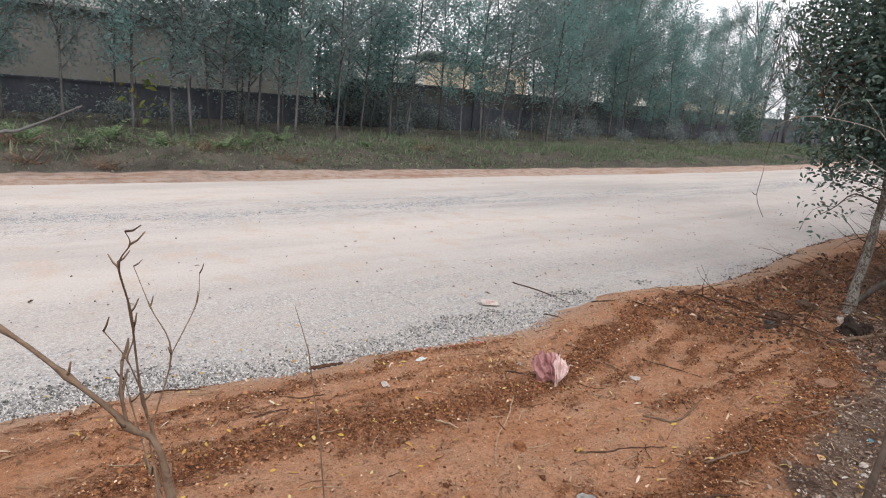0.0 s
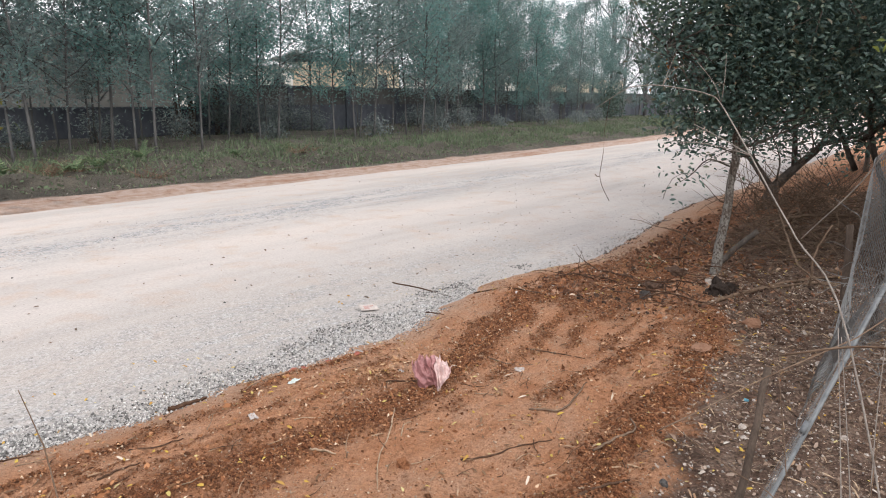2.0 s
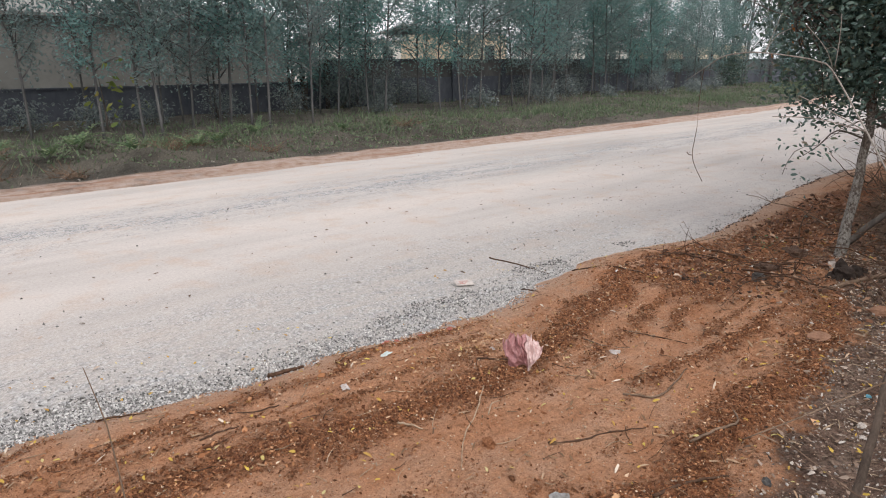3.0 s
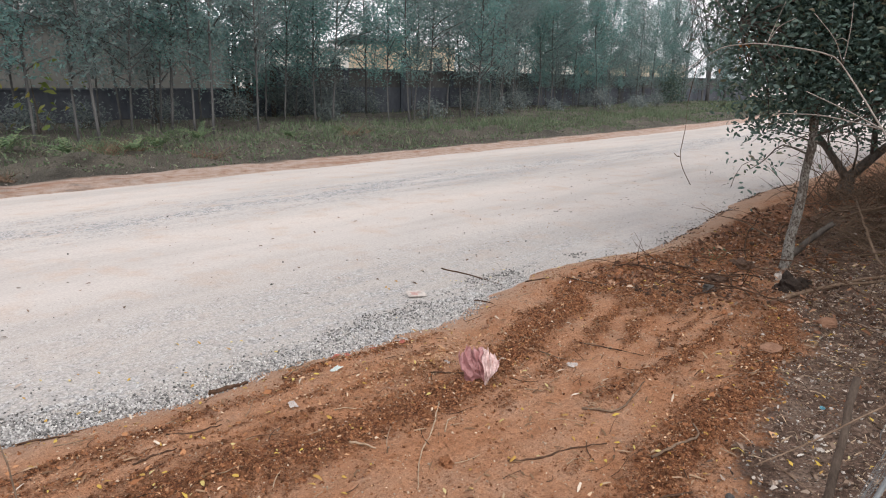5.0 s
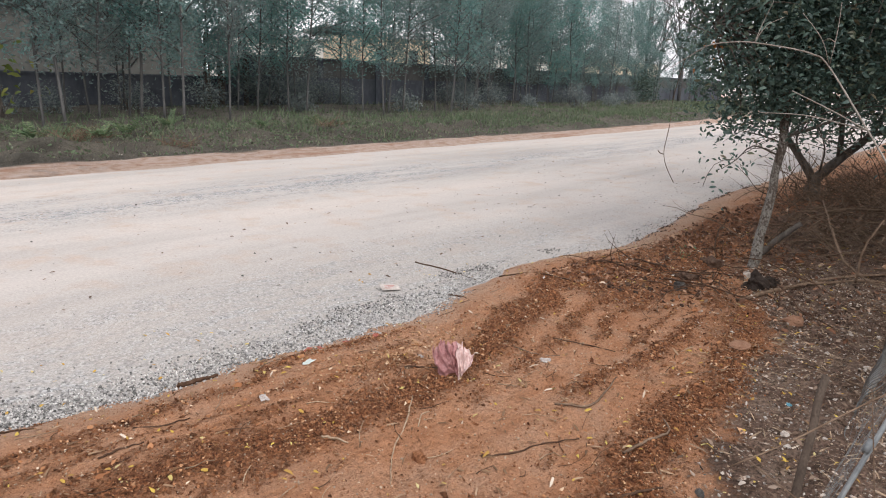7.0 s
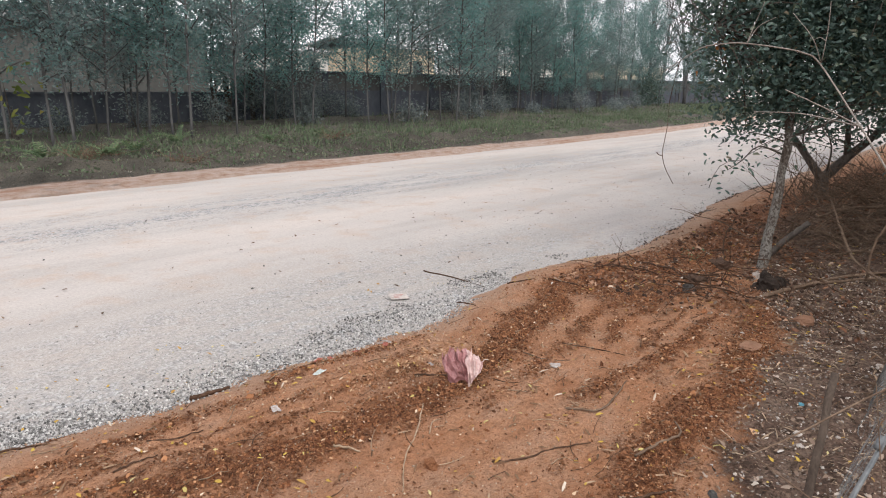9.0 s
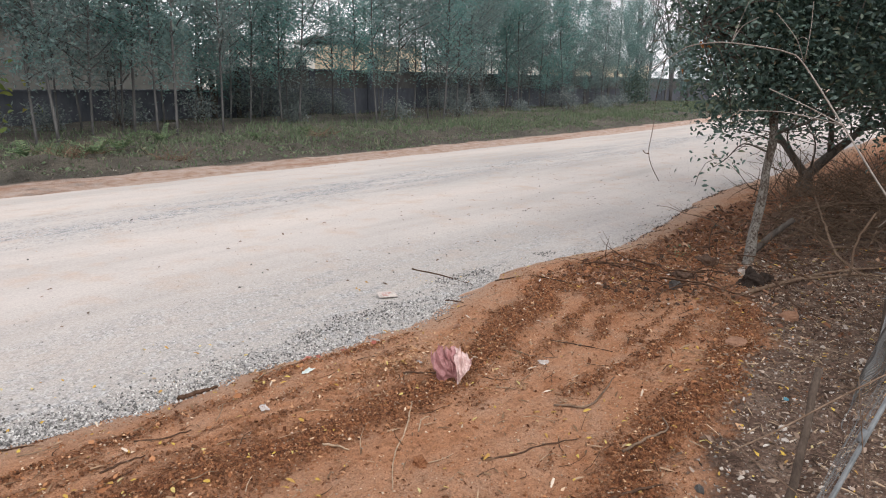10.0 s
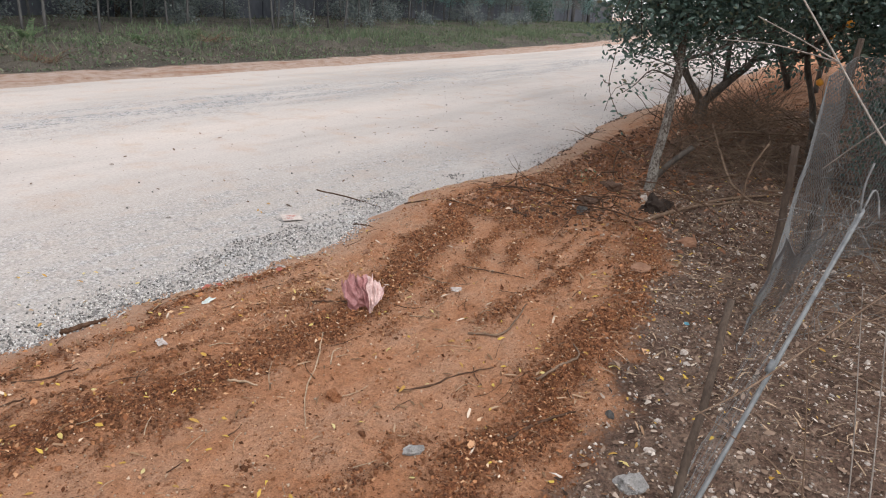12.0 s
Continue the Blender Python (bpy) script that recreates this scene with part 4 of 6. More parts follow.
for k, (x, y) in enumerate(spots2):
    h = rnd.uniform(0.35, 0.9) if k < 22 else rnd.uniform(0.9, 1.4)
    bush("low leafy undergrowth among the trees", (x, y, stand(x, y) - 0.02), [(0, 0, h * 0.7, h * 0.7), (h * 0.7, 0.1, h * 0.5, h * 0.5), (-h * 0.5, 0.2, h * 0.9, h * 0.4)], 700 if k < 22 else 1300, 0.11, UNDERGROWTH_HAZED, 5, k)
for k, (x, y, s) in enumerate([(15.6, 26.1, 1.0), (16.8, 26.2, 1.1), (14.9, 25.9, 0.95)]):
    bush("young leafy tree against the boundary wall", (x, y, stand(x, y) - 0.02), [(0, 0, 1.5 * s, 0.7 * s), (0.2, 0, 2.5 * s, 0.75 * s), (-0.2, 0.1, 3.4 * s, 0.7 * s), (0.1, 0, 4.3 * s, 0.6 * s)], 1900, 0.14, ACACIA_HAZED, 8, 90 + k, "tree")
bush("sapling with broad yellow-green leaves", (6.0, 19.9, 0.3), [(0, 0, 0.75, 0.28), (0.3, 0, 0.62, 0.22), (-0.15, 0, 1.5, 0.25)], 34, 0.24, SALLOW, 4, 77, "sapling")

# grass, weeds and cut brush of the far verge
n = 48000
gx = RNG.uniform(-16, 75, n)
off = RNG.gamma(2.2, 2.1, n)
gy = far_edge(gx) + 1.0 + off
clear = smooth01((gx - 6) / 8)
keep = (gy < 26.5) & (RNG.random(n) < np.clip(0.25 + 0.5 * clear + 0.12 * off + 0.6 * vnoise(gx * 0.5, gy * 0.7, 21), 0.06, 1))
gx, gy = gx[keep], gy[keep]
n = len(gx)
h = RNG.uniform(0.06, 0.2, n) * (0.7 + 0.9 * (vnoise(gx * 0.8, gy * 0.8, 22) > 0.35))
tagged(new("verge_grass", batch("verge_grass", BLADE_V, BLADE_F, np.stack([gx, gy, ground_z(gx, gy) - 0.01], -1), turns(n, 0.5), np.stack([RNG.uniform(0.015, 0.045, n), h, h], -1), GRASS)), "rough dull green and straw-coloured grass of the far verge", "grass", kind="stuff")
n = 9000
gx = np.concatenate([RNG.uniform(-12, 16, 7000), RNG.uniform(16, 60, 2000)])
gy = far_edge(gx) + 0.9 + RNG.gamma(1.8, 1.0, n)
s = RNG.uniform(0.012, 0.042, n)
tagged(new("weed_litter", batch("weed_litter", LEAF_V, LEAF_F, np.stack([gx, gy, ground_z(gx, gy) + 0.02 + 0.1 * RNG.random(n) * (vnoise(gx, gy, 23) > 0.2)], -1), turns(n, 1.0), np.stack([s * 1.6, s * 0.5, s], -1), VERGE_LITTER)), "dark heaps of cut weeds and dead leaves", "plant litter", kind="stuff")
n = 14000
gx = RNG.uniform(-10, 50, n)
gy = far_edge(gx) + 0.9 + RNG.gamma(1.9, 1.3, n)
keep = vnoise(gx * 0.6, gy * 0.8, 24) > -0.1
gx, gy = gx[keep], gy[keep]
n = len(gx)
s = RNG.uniform(0.03, 0.1, n)
tagged(new("verge_weeds", batch("verge_weeds", LEAF_V, LEAF_F, np.stack([gx, gy, ground_z(gx, gy) + s * 0.6], -1), turns(n, 1.2), np.stack([s, s * 0.5, s], -1), GRASS)), "low broad-leaved weeds by the dirt strip", "weeds", kind="stuff")
def frond_clump(x, y, seed, size):
    """Arching feathery fronds: a midrib with paired leaflets each."""
    rnd = random.Random(seed)
    ob = thing("fern_clump", "clump of arching feathery green weeds on the far verge", "weed", "ferny weeds on the far verge", at=(x, y, stand(x, y) - 0.01))
    v, f, loc, rot, sz = [], [], [], [], []
    for k in range(13):
        a = rnd.uniform(0, 6.283)
        ln = wander((0, 0, 0), (math.cos(a) * 0.55, math.sin(a) * 0.55, 1.0), size * rnd.uniform(0.7, 1.2), 9, 0.08, 0.17, rnd)
        tube(v, f, ln, taper(10, 0.005, 0.0015), 3)
        for i in range(2, 10):
            d = (ln[i] - ln[i - 1]).normalized()
            for s in (1, -1):
                out = (d.cross(Vector((0, 0, 1))) * s + d * 0.5).normalized()
                up = d.cross(out).normalized()
                loc.append(tuple(ln[i]))
                rot.append(np.array([out, up.cross(out), up]).T)
                sz.append((0.17 * size * (1.25 - i * 0.09), 0.055 * size, 0.05))
    part("ribwork", mesh_of("ribwork", v, f, GRASS, True), ob)
    part("foliage", batch("foliage", LEAF_V, LEAF_F, loc, np.array(rot), sz, FERN), ob)


for k, (x, y, s) in enumerate([(5.2, 15.6, 0.75), (6.3, 15.2, 0.7), (7.2, 16.0, 0.8), (4.3, 16.6, 0.8), (8.6, 16.8, 0.7), (10.3, 15.4, 0.55), (2.5, 15.5, 0.8), (0.6, 16.2, 0.9), (-1.5, 15.4, 0.8), (12.6, 16.3, 0.5), (3.4, 14.9, 0.6)]):
    frond_clump(x, y, 300 + k, s)
rnd = random.Random(31)
for k in range(9):
    x, y = rnd.uniform(2, 14), 0
    y = float(far_edge(x)) + rnd.uniform(1.8, 4.5)
    v, f = [], []
    for q in range(46):
        a = rnd.uniform(0, 6.283)
        ln = wander((rnd.uniform(-0.3, 0.3), rnd.uniform(-0.25, 0.25), 0.0), (math.cos(a), math.sin(a), rnd.uniform(0.1, 0.9)), rnd.uniform(0.25, 0.6), 4, 0.3, 0.06, rnd)
        tube(v, f, ln, taper(5, 0.008, 0.003), 3)
    ob = tagged(new("cut_brush", mesh_of("cut_brush", v, f, DRY_TWIG)), "heap of cut dead twigs on the far verge", "brush", kind="stuff")
    ob.location = (x, y, stand(x, y))


# ---- near side: citrus trees ----
def citrus_tree(label, trunk, limbs, blobs, n, leaf=0.075, bark=BARK_DARK, fruit=(), seed=1, extra_leaves=()):
    """Trunk line with radii, main limbs, and clumps of glossy leaves."""
    rnd = random.Random(seed)
    ob = thing("citrus_tree", label, "tree", "citrus trees by the fence")
    tv, tf = [], []
    line = smoothed([p[:3] for p in trunk], 4)
    rad = np.interp(np.linspace(0, len(trunk) - 1, len(line)), range(len(trunk)), [p[3] for p in trunk])
    line = [q + Vector((rnd.uniform(-1, 1), rnd.uniform(-1, 1), 0)) * 0.008 for q in line]
    tube(tv, tf, line, [float(r) * rnd.uniform(0.86, 1.12) for r in rad], 9)
    part("trunk", mesh_of("trunk", tv, tf, bark, True), ob)
    ends = []
    for pts, r in limbs:
        tv, tf = [], []
        ln = smoothed(pts, 3)
        tube(tv, tf, ln, taper(len(ln), r, r * 0.35), 6)
        for k in range(5):
            tw = wander(ln[min(len(ln) - 1, 2 + k)], (rnd.uniform(-1, 1), rnd.uniform(-1, 1), rnd.uniform(-0.2, 0.9)), rnd.uniform(0.3, 0.7), 4, 0.35, 0.05, rnd)
            tube(tv, tf, tw, taper(5, min(r * 0.3, 0.008), 0.003), 4)
        part("limb", mesh_of("limb", tv, tf, BARK_DARK, True), ob)
        if ln[-1].z > 1.4:
            ends.append(ln[-1])
    tv, tf = [], []
    for b in blobs:
        hub = min(ends, key=lambda e: (e - Vector(b[:3])).length) if ends else Vector(trunk[-1][:3])
        for k in range(4):
            aim = Vector(b[:3]) + Vector((rnd.uniform(-1, 1), rnd.uniform(-1, 1), rnd.uniform(-1, 1))) * b[3] * 0.7
            ln = smoothed([hub, hub.lerp(aim, 0.5) + Vector((rnd.uniform(-0.12, 0.12), rnd.uniform(-0.12, 0.12), 0.08)), aim], 3)
            tube(tv, tf, ln, taper(len(ln), 0.012, 0.003), 4)
    part("twig_work", mesh_of("twig_work", tv, tf, BARK_DARK, True), ob)
    part("crown", leaf_cloud("crown", blobs, n, leaf, CITRUS), ob)
    if extra_leaves:
        part("hanging_foliage", leaf_cloud("hanging_foliage", extra_leaves, 16 * len(extra_leaves), leaf * 0.9, CITRUS), ob)
    for x, y, z in fruit:
        me = batch("fruit", LUMP_V, LUMP_F, [(x, y, z)], turns(1), [[0.042, 0.042, 0.04]], FRUIT)
        part("fruit", me, ob, "round orange fruit")
    return ob


citrus_tree("small citrus tree with a pale mottled leaning trunk", [(6.60, 2.40, -0.04, 0.066), (6.64, 2.40, 0.08, 0.048), (6.72, 2.39, 0.44, 0.04), (6.78, 2.37, 0.88, 0.037), (6.83, 2.37, 1.33, 0.035), (6.86, 2.43, 1.84, 0.034), (6.92, 2.47, 2.4, 0.028)],
            [([(6.79, 2.39, 1.05), (6.62, 2.54, 1.12), (6.47, 2.62, 1.0), (6.38, 2.7, 0.92)], 0.009), ([(6.8, 2.39, 1.2), (6.95, 2.15, 1.3), (7.2, 1.9, 1.45)], 0.022), ([(6.82, 2.4, 1.4), (6.6, 2.6, 1.75), (6.35, 2.9, 2.1)], 0.024),
             ([(6.84, 2.42, 1.7), (7.1, 2.6, 2.1), (7.3, 2.8, 2.6)], 0.024), ([(6.86, 2.43, 1.8), (6.9, 2.1, 2.2), (7.0, 1.8, 2.6)], 0.024)],
            [(6.65, 2.68, 1.85, 0.52), (6.7, 2.75, 2.4, 0.55), (6.9, 2.45, 2.0, 0.6), (7.1, 2.1, 2.3, 0.6), (6.9, 2.5, 2.9, 0.9), (7.2, 1.9, 1.85, 0.45), (6.55, 2.65, 1.5, 0.32), (7.2, 2.5, 3.4, 0.9), (7.4, 1.7, 2.8, 0.8), (7.3, 1.3, 2.2, 0.5), (6.9, 2.4, 1.6, 0.42), (7.1, 2.15, 1.75, 0.45)],
            38000, 0.056, bark=BARK_PALE, seed=2, extra_leaves=[(6.47, 2.62, 0.98, 0.12), (6.38, 2.7, 0.88, 0.12), (6.42, 2.66, 0.74, 0.09), (6.57, 2.57, 1.15, 0.1)])
citrus_tree("dark forked citrus tree with a broad low crown", [(10.98, 3.0, 0.0, 0.14), (11.0, 3.0, 0.2, 0.105), (11.02, 3.0, 0.45, 0.095)],
            [([(11.0, 3.0, 0.38), (10.9, 3.25, 0.75), (10.85, 3.5, 1.1), (10.8, 3.7, 1.6)], 0.06), ([(11.02, 3.0, 0.38), (11.1, 2.7, 0.75), (11.2, 2.45, 1.05), (11.3, 2.2, 1.7)], 0.075), ([(11.1, 2.75, 0.7), (10.9, 2.75, 1.2), (10.8, 2.8, 1.8)], 0.045),
             ([(10.9, 3.25, 0.75), (10.75, 3.45, 1.05), (10.7, 3.6, 1.35)], 0.02), ([(11.2, 2.45, 1.05), (11.2, 2.0, 1.2), (11.3, 1.6, 1.5)], 0.04), ([(10.95, 3.1, 0.5), (10.8, 3.25, 0.9), (10.7, 3.2, 1.3)], 0.018), ([(11.0, 2.95, 0.5), (10.85, 2.9, 0.85), (10.75, 3.05, 1.25)], 0.016), ([(10.9, 3.25, 0.8), (10.75, 3.7, 0.95), (10.65, 3.95, 1.0)], 0.014), ([(11.1, 2.7, 0.75), (10.9, 2.5, 1.0), (10.8, 2.55, 1.3)], 0.018)],
            [(10.8, 3.8, 2.2, 0.8), (11.0, 3.1, 2.5, 1.0), (11.2, 2.3, 2.4, 0.9), (11.0, 2.7, 3.3, 1.3), (11.3, 1.7, 1.9, 0.7), (10.6, 3.4, 1.6, 0.45), (11.0, 2.5, 1.6, 0.5), (11.2, 2.0, 1.35, 0.5), (10.9, 3.0, 1.75, 0.5), (10.8, 3.35, 1.35, 0.4), (11.1, 2.6, 1.3, 0.45), (11.0, 3.3, 4.2, 1.2)],
            22000, 0.07, seed=3, fruit=[(10.3, 1.5, 1.45)], extra_leaves=[(10.8, 3.6, 1.15, 0.25), (10.75, 3.45, 0.95, 0.2), (10.9, 3.2, 1.15, 0.25), (10.9, 2.95, 1.2, 0.25), (11.1, 2.6, 1.0, 0.25), (11.15, 2.35, 0.95, 0.2), (11.2, 2.1, 1.0, 0.25), (10.85, 3.7, 1.4, 0.25)])
citrus_tree("dense dark citrus tree close to the fence", [(9.2, 1.35, 0.1, 0.035), (9.15, 1.4, 0.6, 0.032), (9.0, 1.6, 1.3, 0.03), (8.9, 1.65, 2.2, 0.025)],
            [([(8.98, 1.7, 0.9), (8.8, 1.9, 1.4), (8.7, 2.1, 1.9)], 0.035), ([(8.95, 1.7, 1.2), (9.0, 1.3, 1.6), (9.1, 0.9, 2.0)], 0.035)],
            [(8.7, 2.0, 2.1, 0.65), (8.9, 1.6, 2.4, 0.8), (8.9, 1.0, 2.0, 0.7), (8.8, 1.4, 3.2, 1.1), (8.9, 0.5, 1.9, 0.6), (8.6, 1.9, 1.55, 0.35), (8.8, 0.9, 1.5, 0.4)],
            20000, 0.066, fruit=[(7.9, 1.2, 1.6), (8.1, 0.75, 1.95), (8.2, 1.35, 1.05)], seed=5)
citrus_tree("leafy citrus tree beyond the wire fence", [(8.2, -0.2, 0.0, 0.08), (8.2, -0.2, 0.8, 0.07), (8.1, -0.15, 1.8, 0.05)],
            [([(8.2, -0.2, 0.7), (7.9, 0.1, 1.1), (7.6, 0.2, 1.5)], 0.03), ([(8.15, -0.2, 1.0), (8.0, -0.6, 1.5), (7.9, -0.9, 2.0)], 0.03)],
            [(7.8, 0.1, 2.0, 0.7), (7.9, -0.4, 2.2, 0.8), (7.6, 0.15, 1.35, 0.5), (7.7, -0.6, 1.1, 0.6), (8.0, 0.0, 3.0, 1.0), (7.6, -0.3, 0.6, 0.5)],
            18000, 0.066, fruit=[(6.9, 0.35, 1.1), (7.0, 0.1, 1.5)], seed=8)
for k, (x, y, s) in enumerate([(14.5, 1.4, 1.1), (17.0, 2.6, 1.2), (12.8, -0.3, 1.1), (20.5, 1.6, 1.3), (24.0, 2.4, 1.3), (16.5, -1.5, 1.3), (11.5, -2.5, 1.2), (15.2, 1.9, 1.35), (15.8, 0.2, 1.5), (19.0, -0.2, 1.7), (13.6, 0.3, 1.5), (22.5, 0.2, 1.8)]):
    z = stand(x, y)
    citrus_tree("citrus tree in the row along the road", [(x, y, z - 0.05, 0.055), (x, y, z + 0.6, 0.05), (x + 0.1, y, z + 1.4, 0.04)],
                [([(x, y, z + 0.5), (x - 0.3, y + 0.4, z + 1.1), (x - 0.4, y + 0.7, z + 1.6)], 0.04), ([(x, y, z + 0.6), (x + 0.2, y - 0.5, z + 1.2), (x, y - 0.8, z + 1.7)], 0.04)],
                [(x - 0.3, y + 0.6, z + 2.0 * s, 0.8 * s), (x, y - 0.6, z + 2.0 * s, 0.9 * s), (x, y, z + 2.9 * s, 1.2 * s), (x + 0.3, y + 0.2, z + 3.9 * s, 1.1 * s), (x - 0.5, y, z + 1.4 * s, 0.6 * s)], 3800, 0.16, seed=30 + k)
yellow_tree = bush("shrub with feathery yellow-green leaves by the fence", (5.4, 0.1, 0.05), [(-0.95, 0.72, 2.02, 0.16), (-0.96, 0.62, 2.12, 0.16), (-0.95, 0.6, 1.95, 0.12), (-0.6, 0.4, 2.2, 0.25), (-0.2, 0.1, 2.3, 0.4), (-0.5, 0.1, 1.85, 0.22), (0.0, -0.2, 2.0, 0.4)], 2000, 0.052, SALLOW, 6, 41, "shrub")
bush("dark leafy bush behind the wire fence", (7.5, -0.1, 0.05), [(0, 0, 0.5, 0.5), (0.5, -0.3, 0.7, 0.6), (0.3, 0.4, 1.0, 0.5), (0.2, 0.1, 1.4, 0.6)], 4500, 0.07, CITRUS, 6, 43)
bush("low dark bush at the back of the wire netting", (7.9, 0.6, 0.08), [(0, 0.05, 0.4, 0.4), (0.1, -0.3, 0.9, 0.5), (-0.1, 0.1, 1.3, 0.42), (0.1, -0.2, 1.8, 0.5), (0, -0.6, 0.5, 0.5)], 6500, 0.062, CITRUS, 6, 45)
bush("dark leafy bush behind the wire fence", (9.3, -1.3, 0.05), [(0, 0, 0.6, 0.7), (0.3, 0.7, 1.1, 0.7), (0, -0.4, 1.5, 0.8), (0.3, 0.6, 2.0, 0.7)], 4500, 0.085, CITRUS, 6, 44)


# ---- near side: fence ----
def lying(x, y, up=0.0):
    return (x, y, max(stand(x, y), float(road_z(np.array([x]), np.array([y]))[0])) + up)


def rod(name, label, category, pts, radii, mat, group="", sides=6, n=4, rough=0.0, seed=1):
    """A stick, cane or pipe as a thing of its own."""
    rnd = random.Random(seed)
    v, f = [], []
    ln = smoothed(pts, n) if len(pts) > 2 else [Vector(pts[0]).lerp(Vector(pts[1]), i / 6) for i in range(7)]
    ln = [q + Vector((rnd.uniform(-rough, rough), rnd.uniform(-rough, rough), rnd.uniform(-rough, rough))) for q in ln]
    r = [float(q) for q in np.interp(np.linspace(0, 1, len(ln)), np.linspace(0, 1, len(radii)), radii)]
    tube(v, f, ln, r, sides)
    return tagged(new(name, mesh_of(name, v, f, mat, True)), label, category, group)


pole = thing("steel_pole", "galvanised steel pole leaning over in the fallen wire netting", "pole")
v, f = [], []
tube(v, f, [Vector((2.08, 1.03, 0.02)).lerp(Vector((3.19, 0.755, 1.0)), i / 8) for i in range(9)], 0.008, 12)
part("pipe", mesh_of("pipe", v, f, STEEL, True), pole)
v, f = [], []
tube(v, f, [(2.66, 0.888, 0.555), (2.69, 0.88, 0.585)], 0.0112, 12)
part("coupling", mesh_of("coupling", v, f, STEEL, True), pole)
v, f = [], []
tube(v, f, smoothed([(3.19, 0.755, 1.0), (3.25, 0.74, 1.06), (3.3, 0.72, 1.03), (3.27, 0.7, 0.96)], 4), 0.004, 5)
tube(v, f, smoothed([(3.17, 0.76, 0.98), (3.2, 0.77, 1.08), (3.22, 0.76, 1.16)], 3), 0.004, 5)
part("tie_wire", mesh_of("tie_wire", v, f, WIRE, True), pole, "bent tie wire")

rod("fence_post", "dark weathered wooden fence post leaning over", "fence post", [(2.46, 1.05, -0.05), (2.68, 1.055, 0.33), (2.93, 1.07, 0.66)], [0.015, 0.014, 0.013], WOOD_POST, "fence posts", 8, rough=0.004)
rod("fence_post", "brown wooden fence post at the edge of the netting", "fence post", [(5.05, 1.13, -0.05), (5.2, 1.15, 0.4), (5.3, 1.18, 0.86)], [0.024, 0.023, 0.022], WOOD_POST, "fence posts", 8, rough=0.004, seed=2)
rod("fence_post", "thin upright post holding up the netting", "fence post", [(5.56, 1.0, -0.05), (5.55, 1.0, 0.8), (5.5, 0.99, 1.52)], [0.02, 0.02, 0.018], WOOD_POST, "fence posts", 7, rough=0.003, seed=3)
rod("fence_post", "dark upright fence post behind the netting", "fence post", [(6.4, 0.25, -0.05), (6.4, 0.25, 0.8), (6.42, 0.25, 1.45)], [0.03, 0.03, 0.028], WOOD_POST, "fence posts", 8, rough=0.003, seed=4)
rod("fence_post", "dark upright fence post behind the netting", "fence post", [(7.6, -0.72, 0.0), (7.6, -0.72, 0.8), (7.6, -0.72, 1.5)], [0.03, 0.03, 0.028], WOOD_POST, "fence posts", 8, rough=0.003, seed=5)


NET_U = [0.0, 1.1, 1.9, 2.6, 3.2, 3.75, 4.9, 6.5, 8.5]
NET_FOOT = [(2.0, 1.05), (2.95, 1.07), (3.75, 1.07), (4.45, 1.08), (5.05, 1.1), (5.55, 0.98), (6.4, 0.28), (7.6, -0.7), (8.8, -1.9)]
NET_HEAD = [(2.1, 1.02, 0.06), (3.17, 0.76, 1.02), (3.75, 0.95, 0.62), (4.45, 1.05, 0.5), (5.22, 1.09, 1.3), (5.5, 0.98, 1.42), (6.4, 0.27, 1.36), (7.6, -0.7, 1.42), (8.8, -1.9, 1.4)]


def net_point(u, t):
    """A place on the slack netting: u metres along, t from foot to top."""
    fx, fy = (float(np.interp(u, NET_U, [p[k] for p in NET_FOOT])) for k in (0, 1))
    hx, hy, hz = (float(np.interp(u, NET_U, [p[k] for p in NET_HEAD])) for k in (0, 1, 2))
    sag = 0.05 * float(vnoise(u * 1.3, t * 2, 31)) + 0.018 * float(vnoise(u * 5, t * 6, 32))
    return (fx + (hx - fx) * t + 0.02 * float(vnoise(u * 3, t * 4, 33)), fy + (hy - fy) * t + sag * (1 - t ** 4), 0.05 + (hz - 0.05) * t)


net = thing("wire_netting", "slack grey wire netting, fallen over at its near end", "fence netting")
verts, faces = [], []
du, rows = 0.034, 44
for col in range(-22, int(8.5 / du) + 22):
    for way in (1, -1):
        ln = []
        for k in range(rows + 1):
            u = (col + way * k * 0.5) * du
            if 0 <= u <= 8.5:
                ln.append(net_point(u, k / rows))
        if len(ln) > 2 and (ln[0][0] > 4.0 or col % 3 == 0):
            tube(verts, faces, ln, 0.0005 if ln[0][0] < 4.0 else 0.0017, 3)
part("mesh", mesh_of("mesh", verts, faces, WIRE), net)
v, f = [], []
for t in (1.0, 0.02):
    tube(v, f, [net_point(i * 0.07, t) for i in range(122)], 0.0018, 4)
part("edge_wire", mesh_of("edge_wire", v, f, WIRE, True), net)
v, f = [], []
rnd = random.Random(9)
for k in range(70):
    p = Vector((3.15 + rnd.uniform(-0.15, 0.4), 0.8 + rnd.uniform(-0.12, 0.12), 0.95 + rnd.uniform(-0.35, 0.12)))
    tube(v, f, wander(p, (rnd.uniform(-1, 1), rnd.uniform(-1, 1), rnd.uniform(-1, 1)), rnd.uniform(0.1, 0.3), 5, 0.6, 0, rnd), 0.0011, 3)
part("loose_wire", mesh_of("loose_wire", v, f, WIRE), net, "tangle of loose wire")


